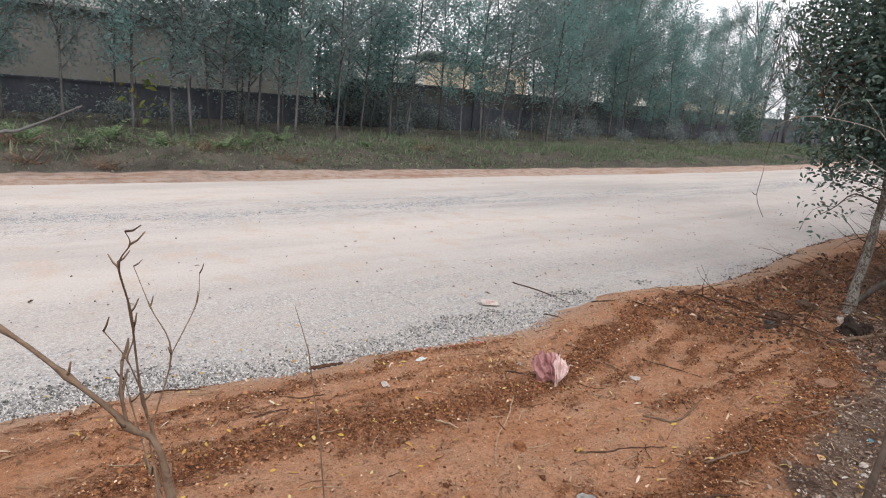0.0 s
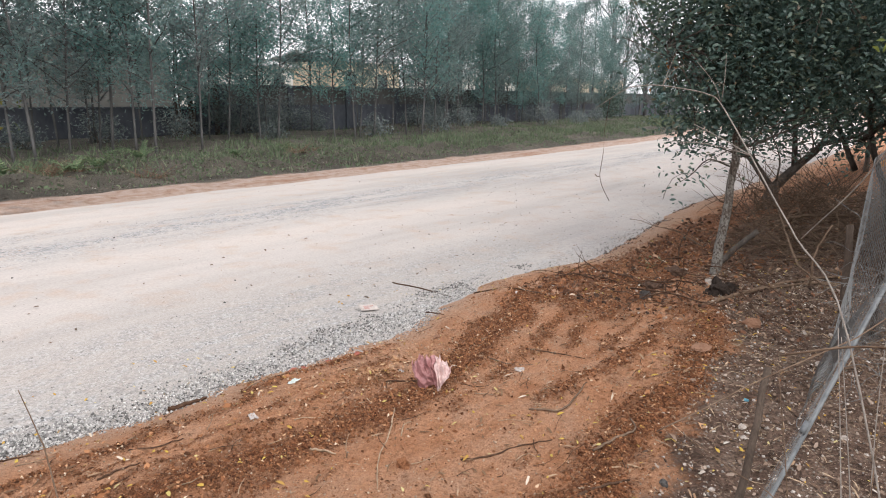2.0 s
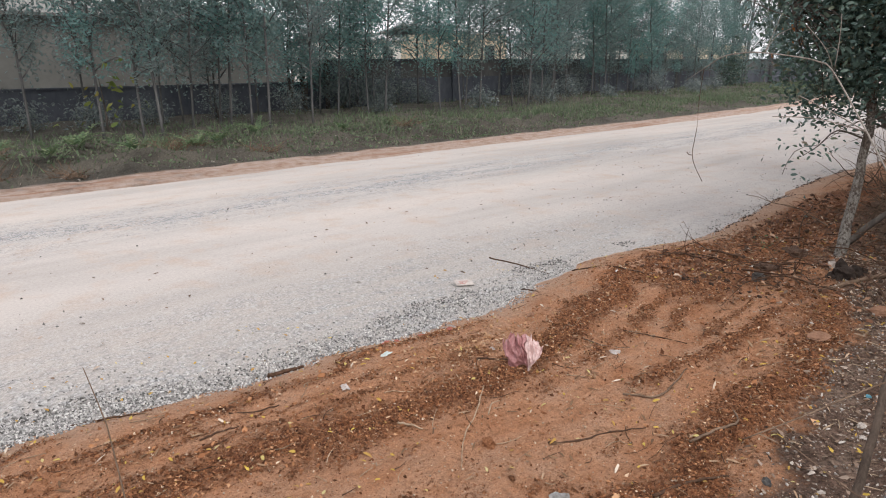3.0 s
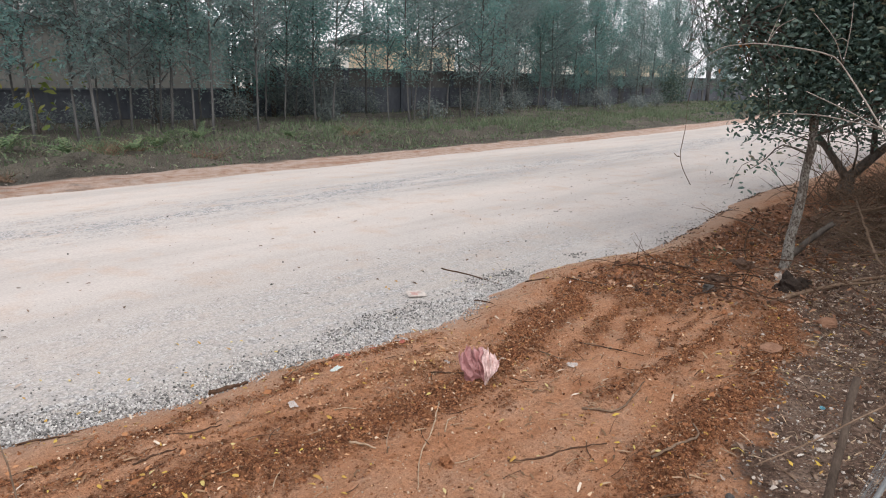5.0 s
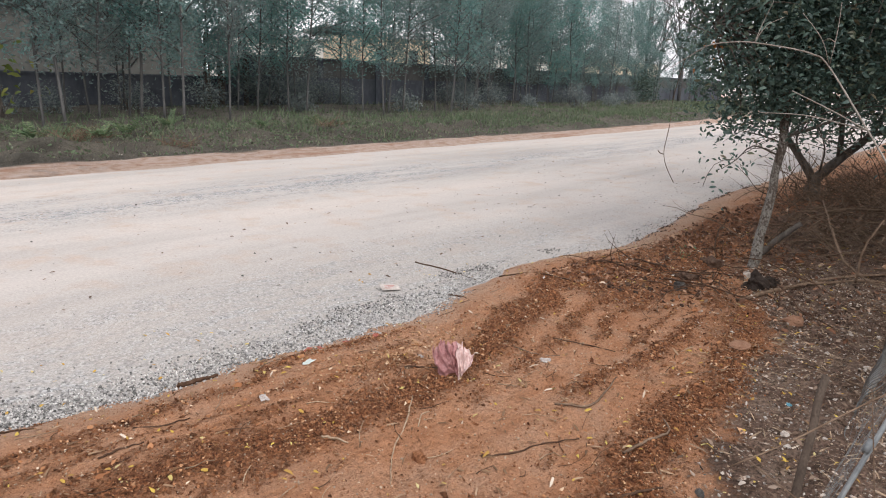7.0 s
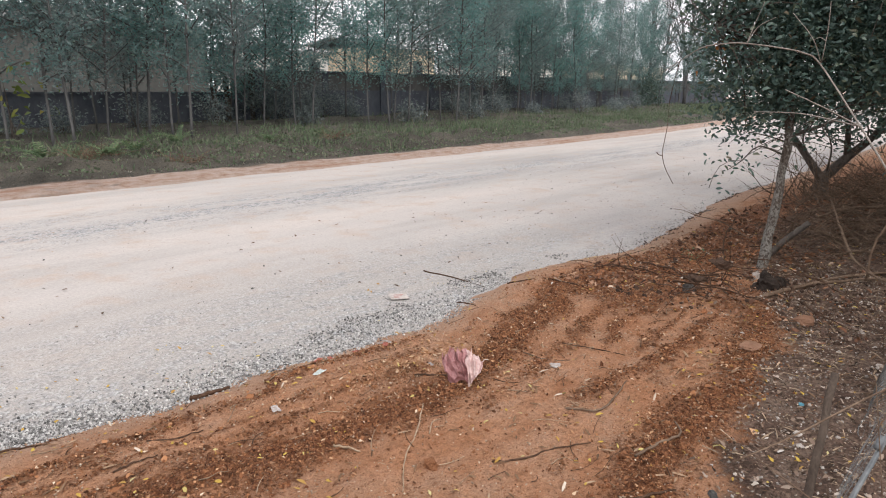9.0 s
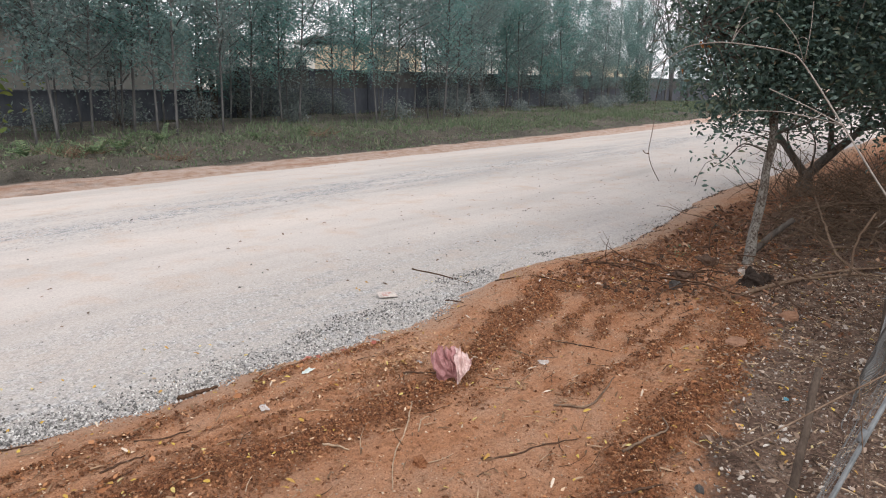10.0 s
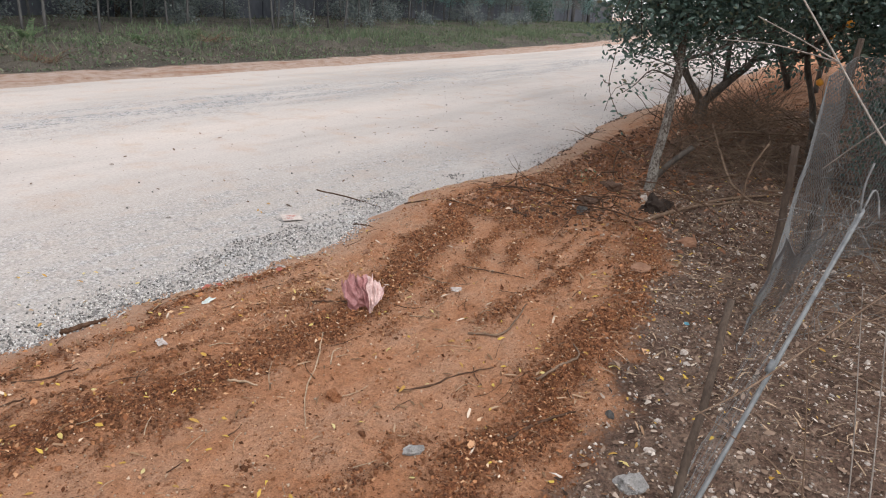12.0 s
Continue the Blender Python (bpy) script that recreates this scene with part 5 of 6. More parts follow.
# ---- near side: canes, dead stems and brush ----
cane = thing("arching_cane", "bare pale cane arching over the fence with side shoots", "branch")
v, f = [], []
ln = smoothed([(1.6, 1.179, 1.624), (1.587, 1.134, 1.648), (1.569, 1.094, 1.666), (1.571, 1.061, 1.671), (1.571, 1.031, 1.671), (1.583, 0.978, 1.663), (1.59, 0.943, 1.654), (1.594, 0.921, 1.638), (1.545, 0.85, 1.555), (1.495, 0.79, 1.485), (1.45, 0.74, 1.43), (1.36, 0.64, 1.31), (1.28, 0.5, 0.8), (1.25, 0.42, 0.03)], 5)
tube(v, f, ln, [float(r) for r in np.interp(np.linspace(0, 1, len(ln)), [0, 0.15, 0.5, 0.85, 1], [0.0004, 0.0009, 0.0012, 0.0014, 0.0019])], 7)
part("stem", mesh_of("stem", v, f, CANE, True), cane)
for pts, r in (([(1.574, 0.96, 1.6), (1.559, 0.898, 1.574), (1.54, 0.845, 1.55)], 0.0012), ([(1.582, 1.004, 1.565), (1.579, 0.941, 1.565), (1.56, 0.889, 1.558), (1.54, 0.845, 1.55)], 0.0012),
               ([(1.591, 0.992, 1.709), (1.59, 1.016, 1.696), (1.576, 1.026, 1.67)], 0.0008), ([(1.603, 1.014, 1.735), (1.6, 1.025, 1.701), (1.576, 1.026, 1.67)], 0.0008),
               ([(1.569, 0.961, 1.712), (1.579, 0.932, 1.675), (1.592, 0.92, 1.64)], 0.0007), ([(1.579, 0.914, 1.726), (1.583, 0.914, 1.687), (1.592, 0.919, 1.64)], 0.0008),
               ([(1.58, 0.93, 1.673), (1.582, 0.923, 1.676), (1.584, 0.915, 1.671)], 0.0006)):
    v, f = [], []
    tube(v, f, smoothed(pts, 4), taper(4 * len(pts), r * 0.6, r), 5)
    part("side_shoot", mesh_of("side_shoot", v, f, CANE, True), cane)
dangle = thing("hanging_twig", "thin dead twig hanging by a thread", "twig")
v, f = [], []
tube(v, f, smoothed([(1.588, 1.138, 1.646), (1.66, 1.18, 1.59), (1.684, 1.193, 1.561), (1.683, 1.192, 1.535), (1.68, 1.194, 1.503), (1.677, 1.195, 1.479), (1.678, 1.188, 1.453), (1.681, 1.171, 1.423)], 3), [0.0006] * 5 + [0.0003] * 5 + [0.00065] * 12, 5)
tube(v, f, [(1.677, 1.195, 1.475), (1.675, 1.201, 1.476), (1.673, 1.205, 1.481)], 0.0009, 5)
part("twig", mesh_of("twig", v, f, STICK, True), dangle)

fore = thing("dead_shrub", "leafless dead shrub with thin knotty stems", "shrub")
def shrub_stem(name, pts, r0, r1):
    v, f = [], []
    ln = smoothed(pts, 5)
    tube(v, f, ln, [0.5 * r * (1.7 if i % 5 == 0 and i else 1.0) for i, r in enumerate(taper(len(ln), r0, r1))], 6)
    knot = random.Random(len(ln) + int(r0 * 1e5))
    for q in ln[5::5]:
        if q.z > 1.0:
            spur = Vector((knot.uniform(-1, 1), knot.uniform(-1, 1), knot.uniform(0.2, 1))).normalized()
            tube(v, f, [q, q + spur * 0.006, q + spur * 0.012 + Vector((0, 0, 0.003))], [0.0009, 0.0008, 0.0005], 4)
    part(name, mesh_of(name, v, f, DRY_TWIG, True), fore)


shrub_stem("branch", [(-0.07, 0.96, 1.575), (0, 0.925, 1.53), (0.051, 0.892, 1.495), (0.078, 0.857, 1.472), (0.097, 0.811, 1.456), (0.106, 0.772, 1.434), (0.122, 0.75, 1.2), (0.2, 0.72, 0.04)], 0.0022, 0.0042)
shrub_stem("stem", [(0.28, 1, 0.05), (0.196, 0.996, 1.15), (0.182, 0.997, 1.297), (0.163, 1, 1.377), (0.147, 0.974, 1.465), (0.132, 0.948, 1.509), (0.135, 0.931, 1.529), (0.13, 0.924, 1.54)], 0.0035, 0.0005)
shrub_stem("side_shoot", [(0.164, 1.002, 1.38), (0.148, 0.99, 1.421), (0.132, 0.992, 1.447)], 0.0014, 0.0008)
shrub_stem("side_shoot", [(0.148, 0.99, 1.421), (0.151, 0.98, 1.451), (0.134, 0.958, 1.51)], 0.0012, 0.0006)
shrub_stem("stem", [(0.3, 1.08, 0.05), (0.216, 1.091, 1.1), (0.209, 1.103, 1.227), (0.205, 1.115, 1.282), (0.227, 1.116, 1.366), (0.219, 1.155, 1.407), (0.216, 1.198, 1.441)], 0.0035, 0.0006)
shrub_stem("side_shoot", [(0.227, 1.116, 1.366), (0.278, 1.18, 1.396), (0.295, 1.215, 1.42)], 0.0014, 0.0006)
shrub_stem("stem", [(0.26, 0.98, 0.05), (0.176, 0.981, 1.2), (0.164, 0.99, 1.317), (0.159, 1.02, 1.369), (0.157, 1.029, 1.387)], 0.0025, 0.0006)
shrub_stem("side_shoot", [(0.097, 0.811, 1.456), (0.096, 0.818, 1.473), (0.098, 0.822, 1.49)], 0.0022, 0.0016)
rod("dead_weed", "thin dead weed stem standing in the verge", "dead weed", [(0.64, 1.33, 0.04), (0.596, 1.391, 0.9), (0.591, 1.451, 1.15), (0.588, 1.466, 1.195), (0.58, 1.495, 1.256)], [0.0016, 0.0012, 0.0006], DRY_TWIG, "dead weeds by the fence")
rod("bare_branch", "bare branch reaching in from beside the fence", "branch", [(-0.184, 0.971, 1.45), (0.046, 1.011, 1.582), (0.085, 1.011, 1.598), (0.106, 1.006, 1.608), (0.124, 0.999, 1.618)], [0.0022, 0.0012, 0.0007], BARK_FAR, "dead weeds by the fence")


def weed(pts, mat, seed, radii=(0.0014, 0.0016, 0.0012)):
    rod("dead_weed", "dry pale weed stem standing by the fence", "dead weed", pts, radii, mat, "dead weeds by the fence", 5, seed=seed)


weed([(1.135, 0.681, 1.343), (1.15, 0.618, 1.364), (1.156, 0.573, 1.371), (1.155, 0.527, 1.361), (1.156, 0.411, 1.28), (1.2, 0.3, 0.05)], DRY_TWIG, 0)
weed([(2.7, 0.1, 0.05), (2.566, 0.241, 0.8), (2.316, 0.521, 1.2), (1.916, 0.691, 1.145), (1.586, 0.791, 1.135), (1.436, 0.851, 1.11), (1.366, 0.908, 1.075)], DRY_TWIG, 1)
weed([(2.117, 0.859, 1.31), (2.055, 0.739, 1.467), (1.97, 0.664, 1.612), (1.873, 0.607, 1.717), (1.876, 0.576, 1.654), (1.876, 0.391, 1.2), (1.9, 0.3, 0.05)], CANE, 2)
weed([(1.83, 1.004, 0.844), (1.817, 0.871, 0.796), (1.802, 0.777, 0.767), (1.766, 0.591, 0.6), (1.78, 0.5, 0.05)], DRY_TWIG, 3)
rnd = random.Random(51)
for k in range(7):
    x, y = 1.5 + 0.06 * k, 0.52 + 0.05 * (k % 3)
    stem = wander((x, y, 0.04), (0.16, rnd.uniform(-0.06, 0.1), 1.0), rnd.uniform(0.95, 1.25), 6, 0.07, 0, rnd)
    weed(stem, CANE if k % 2 else DRY_TWIG, 70 + k, (0.0022, 0.0018, 0.0009))


def brush(label, x0, x1, y0, y1, count, height, seed, mat=DRY_TWIG):
    """A tangle of bare crooked twigs, too many to count."""
    rnd = random.Random(seed)
    v, f = [], []
    for k in range(count):
        x, y = rnd.uniform(x0, x1), rnd.uniform(y0, y1)
        a = rnd.uniform(0, 6.283)
        tw = wander((x, y, stand(x, y) + rnd.uniform(0, 0.12)), (math.cos(a), math.sin(a), rnd.uniform(-0.05, 1.1) * height), rnd.uniform(0.3, 1.1), 6, 0.28, 0.05, rnd)
        tw = [Vector((p.x, p.y, max(p.z, stand(p.x, p.y) + 0.01))) for p in tw]
        r = rnd.choice((0.003, 0.004, 0.006, 0.009))
        tube(v, f, tw, taper(7, r, r * 0.3), 4)
        for j in range(2):
            t2 = wander(tw[2 + j * 2], (rnd.uniform(-1, 1), rnd.uniform(-1, 1), rnd.uniform(-0.2, 0.8)), rnd.uniform(0.15, 0.4), 3, 0.3, 0, rnd)
            tube(v, f, t2, taper(4, r * 0.5, 0.001), 3)
    return tagged(new("brush", mesh_of("brush", v, f, mat)), label, "brush", kind="stuff")


brush("tangle of dead grey-brown twigs under the citrus trees", 7.2, 11.0, 1.2, 2.7, 320, 0.8, 3)
brush("thicket of thin bare stems around the forked tree", 9.8, 11.9, 2.0, 3.4, 210, 1.7, 4)
brush("dead twigs lying along the foot of the fence", 3.8, 7.5, -0.2, 1.2, 50, 0.15, 5)
brush("dead twigs strewn over the crumbly soil before the trunk", 5.3, 7.0, 1.9, 3.0, 40, 0.03, 7, STICK)
brush("dark brush heaped beyond the fence", 5.5, 11.0, -0.6, 1.0, 120, 0.8, 6, BARK_DARK)

for k, (pts, r, mat, label) in enumerate((
        ([(7.9, 2.2, 0.55), (7.4, 1.98, 0.36), (6.86, 1.75, 0.22), (6.5, 1.5, 0.17), (6.2, 1.2, 0.22)], 0.012, DRY_TWIG, "long bare bent branch leaning under the citrus trees"),
        ([(8.3, 2.4, 0.28), (8.6, 2.2, 0.36), (8.9, 1.9, 0.38), (9.1, 1.4, 0.4)], 0.018, DRY_TWIG, "bare grey branch lying in the dead brush"),
        ([(7.1, 2.5, 0.06), (7.16, 2.33, 0.28), (7.2, 2.2, 0.41)], 0.032, BARK_DARK, "broken grey-brown log leaning in the dead brush"),
        ([(6.6, 1.6, 0.1), (6.62, 1.58, 0.4), (6.7, 1.5, 0.62)], 0.01, DRY_TWIG, "short upright dead stem"))):
    rod("dead_branch", label, "branch", pts, [r * 0.5, r, r * 0.8, r * 0.45] if k < 2 else [r, r * 0.8], mat, "dead branches under the citrus trees", 7, 5, 0.006, 60 + k)


def stick(pts, r, mat, label):
    rod("stick", label, "stick", [lying(x, y, r * 0.8) for x, y in pts], [r, r * 0.9, r * 0.5], mat, "sticks on the verge", 6, 5, 0.003, int(pts[0][0] * 100))


stick([(5.5, 2.13), (5.9, 2.05), (6.3, 1.9), (6.8, 1.72), (7.3, 1.38)], 0.02, DRY_TWIG, "long fallen branch lying by the citrus trunk")
stick([(6.35, 1.86), (6.75, 1.62), (7.05, 1.35)], 0.013, DRY_TWIG, "grey fallen branch beside the longer one")
stick([(4.6, 4.6), (4.63, 4.3), (4.64, 3.95)], 0.007, STICK, "dark straight stick on the road edge")
stick([(4.18, 3.85), (4.17, 3.72), (4.1, 3.6)], 0.006, STICK, "short dark stick on the gravel")
stick([(4.82, 3.85), (4.88, 3.76), (4.92, 3.5), (4.94, 3.2)], 0.008, STICK, "brown crooked stick at the end of the gravel")
stick([(1.96, 3.76), (2.0, 3.735), (2.05, 3.74), (2.1, 3.71), (2.16, 3.72)], 0.015, STICK, "stubby dark piece of branch on the gravel edge")
stick([(2.47, 2.18), (2.58, 2.1), (2.75, 2.05), (2.9, 1.96)], 0.005, STICK, "dark crooked stick on the orange soil")
stick([(3.08, 2.2), (3.2, 2.08), (3.4, 2.1), (3.57, 2.13)], 0.006, DRY_TWIG, "bent brown stick on the orange soil")
stick([(3.78, 2.66), (3.84, 2.5), (3.91, 2.31)], 0.005, STICK, "thin dark stick on the orange soil")
stick([(3.5, 2.75), (3.54, 2.62), (3.6, 2.5)], 0.004, DRY_TWIG, "thin brown twig on the orange soil")
stick([(2.62, 2.72), (2.4, 2.56), (2.23, 2.46), (2.06, 2.3)], 0.004, STRAW, "pale dry stalk on the orange soil")
stick([(2.45, 2.52), (2.52, 2.57), (2.58, 2.57)], 0.0035, STRAW, "short pale stalk on the orange soil")
stick([(2.09, 2.76), (2.13, 2.7), (2.15, 2.65)], 0.006, STRAW, "pale split piece of wood on the soil")
stick([(1.56, 3.38), (1.67, 3.33), (1.79, 3.31)], 0.005, STICK, "thin dark twig in the rut")
stick([(1.36, 3.25), (1.45, 3.26), (1.54, 3.24)], 0.005, STICK, "thin dark twig in the rut")
stick([(1.0, 3.95), (1.1, 3.9), (1.22, 3.8), (1.28, 3.72)], 0.006, STICK, "thin dark twig on the gravel edge")
stick([(2.46, 1.66), (2.62, 1.6), (2.8, 1.53)], 0.008, STICK, "dark stick at the edge of the grey soil")
stick([(2.86, 3.02), (2.93, 2.95), (2.98, 2.88), (3.0, 2.84)], 0.006, STICK, "brown stick running under the pink bag")
stick([(2.9, 1.75), (3.05, 1.72), (3.2, 1.68), (3.3, 1.75)], 0.007, DRY_TWIG, "brown crooked twig on the orange soil")
stick([(2.3, 3.52), (2.5, 3.55), (2.72, 3.52)], 0.004, DRY_TWIG, "thin dry twig beside the gravel")

# ---- near side: single stones and litter ----
def lump(name, label, category, x, y, size, mat, seed, sink=0.35, group="", rough=1.0):
    """A rough stone: a lumpy ball, flattened facets."""
    bm = bmesh.new()
    bmesh.ops.create_icosphere(bm, subdivisions=3, radius=1.0)
    noise.seed_set(seed)
    for q in bm.verts:
        d = 1 + 0.5 * rough * noise.noise(q.co * 1.3 + Vector((seed, 0, 0))) + 0.22 * rough * noise.noise(q.co * 3.1) + 0.05 * noise.noise(q.co * 9)
        q.co = Vector((q.co.x * size[0], q.co.y * size[1], q.co.z * size[2])) * d
    me = bpy.data.meshes.new(name)
    bm.to_mesh(me)
    bm.free()
    me.materials.append(mat)
    ob = new(name, me)
    ob.matrix_basis = pose(*lying(x, y, size[2] * (1 - 2 * sink)), 0, 0, seed * 37)
    return tagged(ob, label, category, group)


lump("rock", "pale grey broken rock at the foot of the fence", "rock", 2.5, 1.2, (0.055, 0.042, 0.035), ROCK_PALE, 3)
lump("rock", "grey flat stone on the orange soil", "rock", 2.2, 1.9, (0.04, 0.022, 0.018), ROCK_PALE, 4)
lump("rock", "dark grey rounded stone half sunk in the soil", "rock", 2.88, 1.41, (0.02, 0.016, 0.013), ROCK_DARK, 6)
lump("rock", "small pale rock by the fence", "rock", 2.25, 1.36, (0.034, 0.026, 0.022), ROCK, 8)
lump("slab", "flat orange laterite slab pressed into the soil", "stone", 4.5, 1.8, (0.085, 0.06, 0.012), LATERITE, 5, 0.5, rough=0.5)
lump("clod", "dark clod of earth on the trodden soil", "clod", 2.28, 2.35, (0.036, 0.028, 0.024), CLOD, 7, 0.3, rough=1.3)
lump("root_stump", "dark burnt root stump in the verge", "stump", 5.4, 2.56, (0.045, 0.035, 0.045), ROCK_DARK, 9, 0.25)
lump("root_stump", "charred black root stump before the citrus trunk", "stump", 5.98, 2.17, (0.09, 0.08, 0.085), CHAR, 11, 0.3, rough=1.5)
lump("root_stump", "smaller charred lump of root beside the stump", "stump", 6.1, 2.1, (0.07, 0.05, 0.055), CHAR, 14, 0.3, rough=1.4)
lump("wood_chip", "pale cut chip of wood against the charred stump", "wood chip", 6.2, 2.31, (0.018, 0.028, 0.04), PEBBLE, 15, 0.15)
lump("clod", "blackened clod in the dug debris", "clod", 6.35, 2.66, (0.1, 0.075, 0.05), CLOD_DARK, 16, 0.35, rough=1.4)
lump("clod", "blackened clod in the dug debris", "clod", 5.75, 2.62, (0.1, 0.06, 0.04), CLOD_DARK, 17, 0.35, rough=1.4)
lump("clod", "red-brown lump of broken laterite by the fallen branch", "clod", 5.3, 1.72, (0.075, 0.055, 0.035), LATERITE, 18, 0.35)
rnd = random.Random(6)
for k in range(46):
    x = rnd.uniform(2.2, 6.2)
    y = rnd.uniform(0.4, 0.9 + 0.13 * x)
    s = rnd.uniform(0.008, 0.022)
    lump("stone", "small pale stone on the grey soil", "stone", x, y, (s, s * rnd.uniform(0.6, 0.9), s * 0.6), PEBBLE, 20 + k, 0.3, "small stones on the grey soil")


def crumpled(name, label, category, at, w, d, h, mat, seed, amp):
    """A thin sheet, crumpled, standing partly up."""
    n = 26
    gx, gy = np.meshgrid(np.linspace(-1, 1, n), np.linspace(-1, 1, n), indexing="ij")
    lobes = 1 + 0.1 * np.sin(3 * np.arctan2(gy, gx) + seed) + 0.03 * np.sin(7 * np.arctan2(gy, gx))
    r = np.maximum(np.abs(gx), np.abs(gy))
    px, py = gx * w * lobes, gy * d * lobes
    ridge = 1 - np.abs(vnoise(gx * 2.3 + seed, gy * 2.3, seed)) * 1.6
    pz = h * np.clip(ridge * (1.05 - r * 0.6), 0, 1) + amp * np.abs(vnoise(gx * 6, gy * 6, seed + 1)) + 0.006
    px, py = px + amp * vnoise(gx * 4, gy * 4, seed + 2), py + amp * vnoise(gx * 4, gy * 4, seed + 3)
    i = np.arange(n * n).reshape(n, n)
    q = np.stack([i[:-1, :-1], i[1:, :-1], i[1:, 1:], i[:-1, 1:]], -1).reshape(-1, 4)
    me = mesh_of(name, np.stack([px, py, pz], -1).reshape(-1, 3).tolist(), q.tolist(), mat)
    ob = new(name, me)
    ob.modifiers.new("thickness", "SOLIDIFY").thickness = 0.0012
    ob.matrix_basis = pose(*at)
    return tagged(ob, label, category)


def torn_bag(at, turn):
    """A torn bag standing on a crumpled tip: a rose printed side, folded over into a pale ruffled side."""
    ob = thing("plastic_bag", "torn crumpled rose-pink plastic bag with a pale ruffled side", "plastic bag", at=at)
    ob.rotation_euler, ob.scale = (0, 0, radians(turn)), (1.12, 1.05, 1.14)
    for name, u0, u1, mat, label in (("printed_side", -1.0, 0.16, ROSE, "dull rose printed side"), ("pale_side", 0.12, 1.0, PLASTIC, "pale pink ruffled inner side")):
        n, m = 40, 26
        u, t = np.meshgrid(np.linspace(u0, u1, n), np.linspace(0, 1, m), indexing="ij")
        crease = np.abs((u * 4.3 + 0.6 * t) % 1 - 0.5) * 2 - 0.5 + 0.6 * np.abs(vnoise(u * 5, t * 4, 81)) - 0.3
        spread = 0.22 + 0.95 * t ** 0.7 - 0.2 * t ** 4
        x = 0.03 + (u * 0.1 - 0.03) * spread + 0.008 * vnoise(u * 8, t * 6, 84)
        x = x - 0.035 * smooth01((-u - 0.45) / 0.5) * (1 - t)
        y = -0.05 * np.cos(u * 1.6) * (0.4 + 0.6 * t) + 0.05 * t * t + 0.022 * crease * (0.35 + 0.65 * t) + 0.008 * vnoise(u * 7, t * 7, 85)
        y = y + 0.05 * t ** 3 + (0.012 if name == "printed_side" else 0.0)
        rim = 0.175 + 0.022 * vnoise(u * 5, u * 0, 82) + 0.012 * vnoise(u * 14, u * 0, 83) - 0.05 * smooth01((np.abs(u) - 0.5) / 0.5)
        foot = 0.03 * smooth01((0.25 - u) / 0.5) * (1 - smooth01((-u - 0.6) / 0.4)) + 0.05 * smooth01((u - 0.5) / 0.5)
        z = foot + (rim - foot) * t - 0.03 * smooth01((t - 0.8) / 0.2) * np.abs(np.sin(u * 9)) + 0.006 * vnoise(u * 9, t * 8, 86)
        i = np.arange(n * m).reshape(n, m)
        q = np.stack([i[:-1, :-1], i[1:, :-1], i[1:, 1:], i[:-1, 1:]], -1).reshape(-1, 4)
        side = part(name, mesh_of(name, np.stack([x, y, z], -1).reshape(-1, 3).tolist(), q.tolist(), mat), ob, label)
        side.modifiers.new("thickness", "SOLIDIFY").thickness = 0.001
    return ob


torn_bag(lying(2.93, 2.73, -0.008), -51)
crumpled("plastic_scrap", "scrap of pale blue plastic on the verge", "litter", (*lying(2.53, 3.42, 0.0), 0, 0, 20), 0.04, 0.018, 0.006, BLUE_BIT, 5, 0.003)
crumpled("plastic_scrap", "small white plastic scrap on the orange soil", "litter", (*lying(3.48, 2.52, 0.004), 8, 0, -60), 0.028, 0.02, 0.006, PAPER, 6, 0.004)
crumpled("plastic_scrap", "bright blue plastic scrap on the grey soil", "litter", (*lying(3.98, 1.38, 0.0), 0, 0, 20), 0.014, 0.009, 0.006, CYAN_BIT, 7, 0.006)
crumpled("paper_scrap", "greyish paper scrap pressed into the soil", "litter", (*lying(2.1, 3.2, 0.0), 0, 0, 70), 0.032, 0.018, 0.004, PAPER, 8, 0.002)
for x, y, w, turn in ((2.72, 3.67, 0.03, 20), (2.77, 3.62, 0.022, 70), (2.9, 3.54, 0.018, 140), (3.08, 3.48, 0.026, 40)):
    crumpled("plastic_scrap", "faded red plastic scrap on the edge of the gravel", "litter", (*lying(x, y, 0.0), 0, 0, turn), w, w * 0.55, 0.006, RED_BIT, 12, 0.003)
for x, y, w in ((3.2, 3.59, 0.03), (3.04, 3.06, 0.02), (3.0, 2.9, 0.022)):
    crumpled("paper_scrap", "small pale paper scrap on the orange soil", "litter", (*lying(x, y, 0.0), 0, 0, 200 * x), w, w * 0.4, 0.008, PAPER, 9, 0.004)
lump("stone", "flat pale stone on the orange soil", "stone", 3.67, 3.31, (0.035, 0.022, 0.012), LATERITE, 15)
leaflet = thing("printed_card", "soiled white card with faded red print on the gravel", "litter", at=lying(3.9, 4.2, 0.02))
v, f = [], []
box(v, f, -0.09, 0.09, -0.055, 0.055, 0.0, 0.003)
card = part("card", mesh_of("card", v, [tuple(q) for q in f], PAPER), leaflet)
v, f = [], []
for k in range(3):
    box(v, f, -0.05, 0.05 - 0.02 * k, 0.018 - 0.022 * k, 0.026 - 0.022 * k, 0.0032, 0.0038)
part("print", mesh_of("print", v, [tuple(q) for q in f], PRINT), card, "faded red bars of print")
leaflet.rotation_euler, leaflet.scale = (radians(13), radians(3), radians(-25)), (0.82, 0.82, 0.82)

# ---- loose gravel, crumbs of earth, chips and leaves ----
def scatter(name, label, category, x, y, z, tv, tf, size, mat, tilt=3.2, jitter=0.0):
    return tagged(new(name, batch(name, tv, tf, np.stack([x, y, z], -1), turns(len(x), tilt), size, mat, jitter)), label, category, kind="stuff")


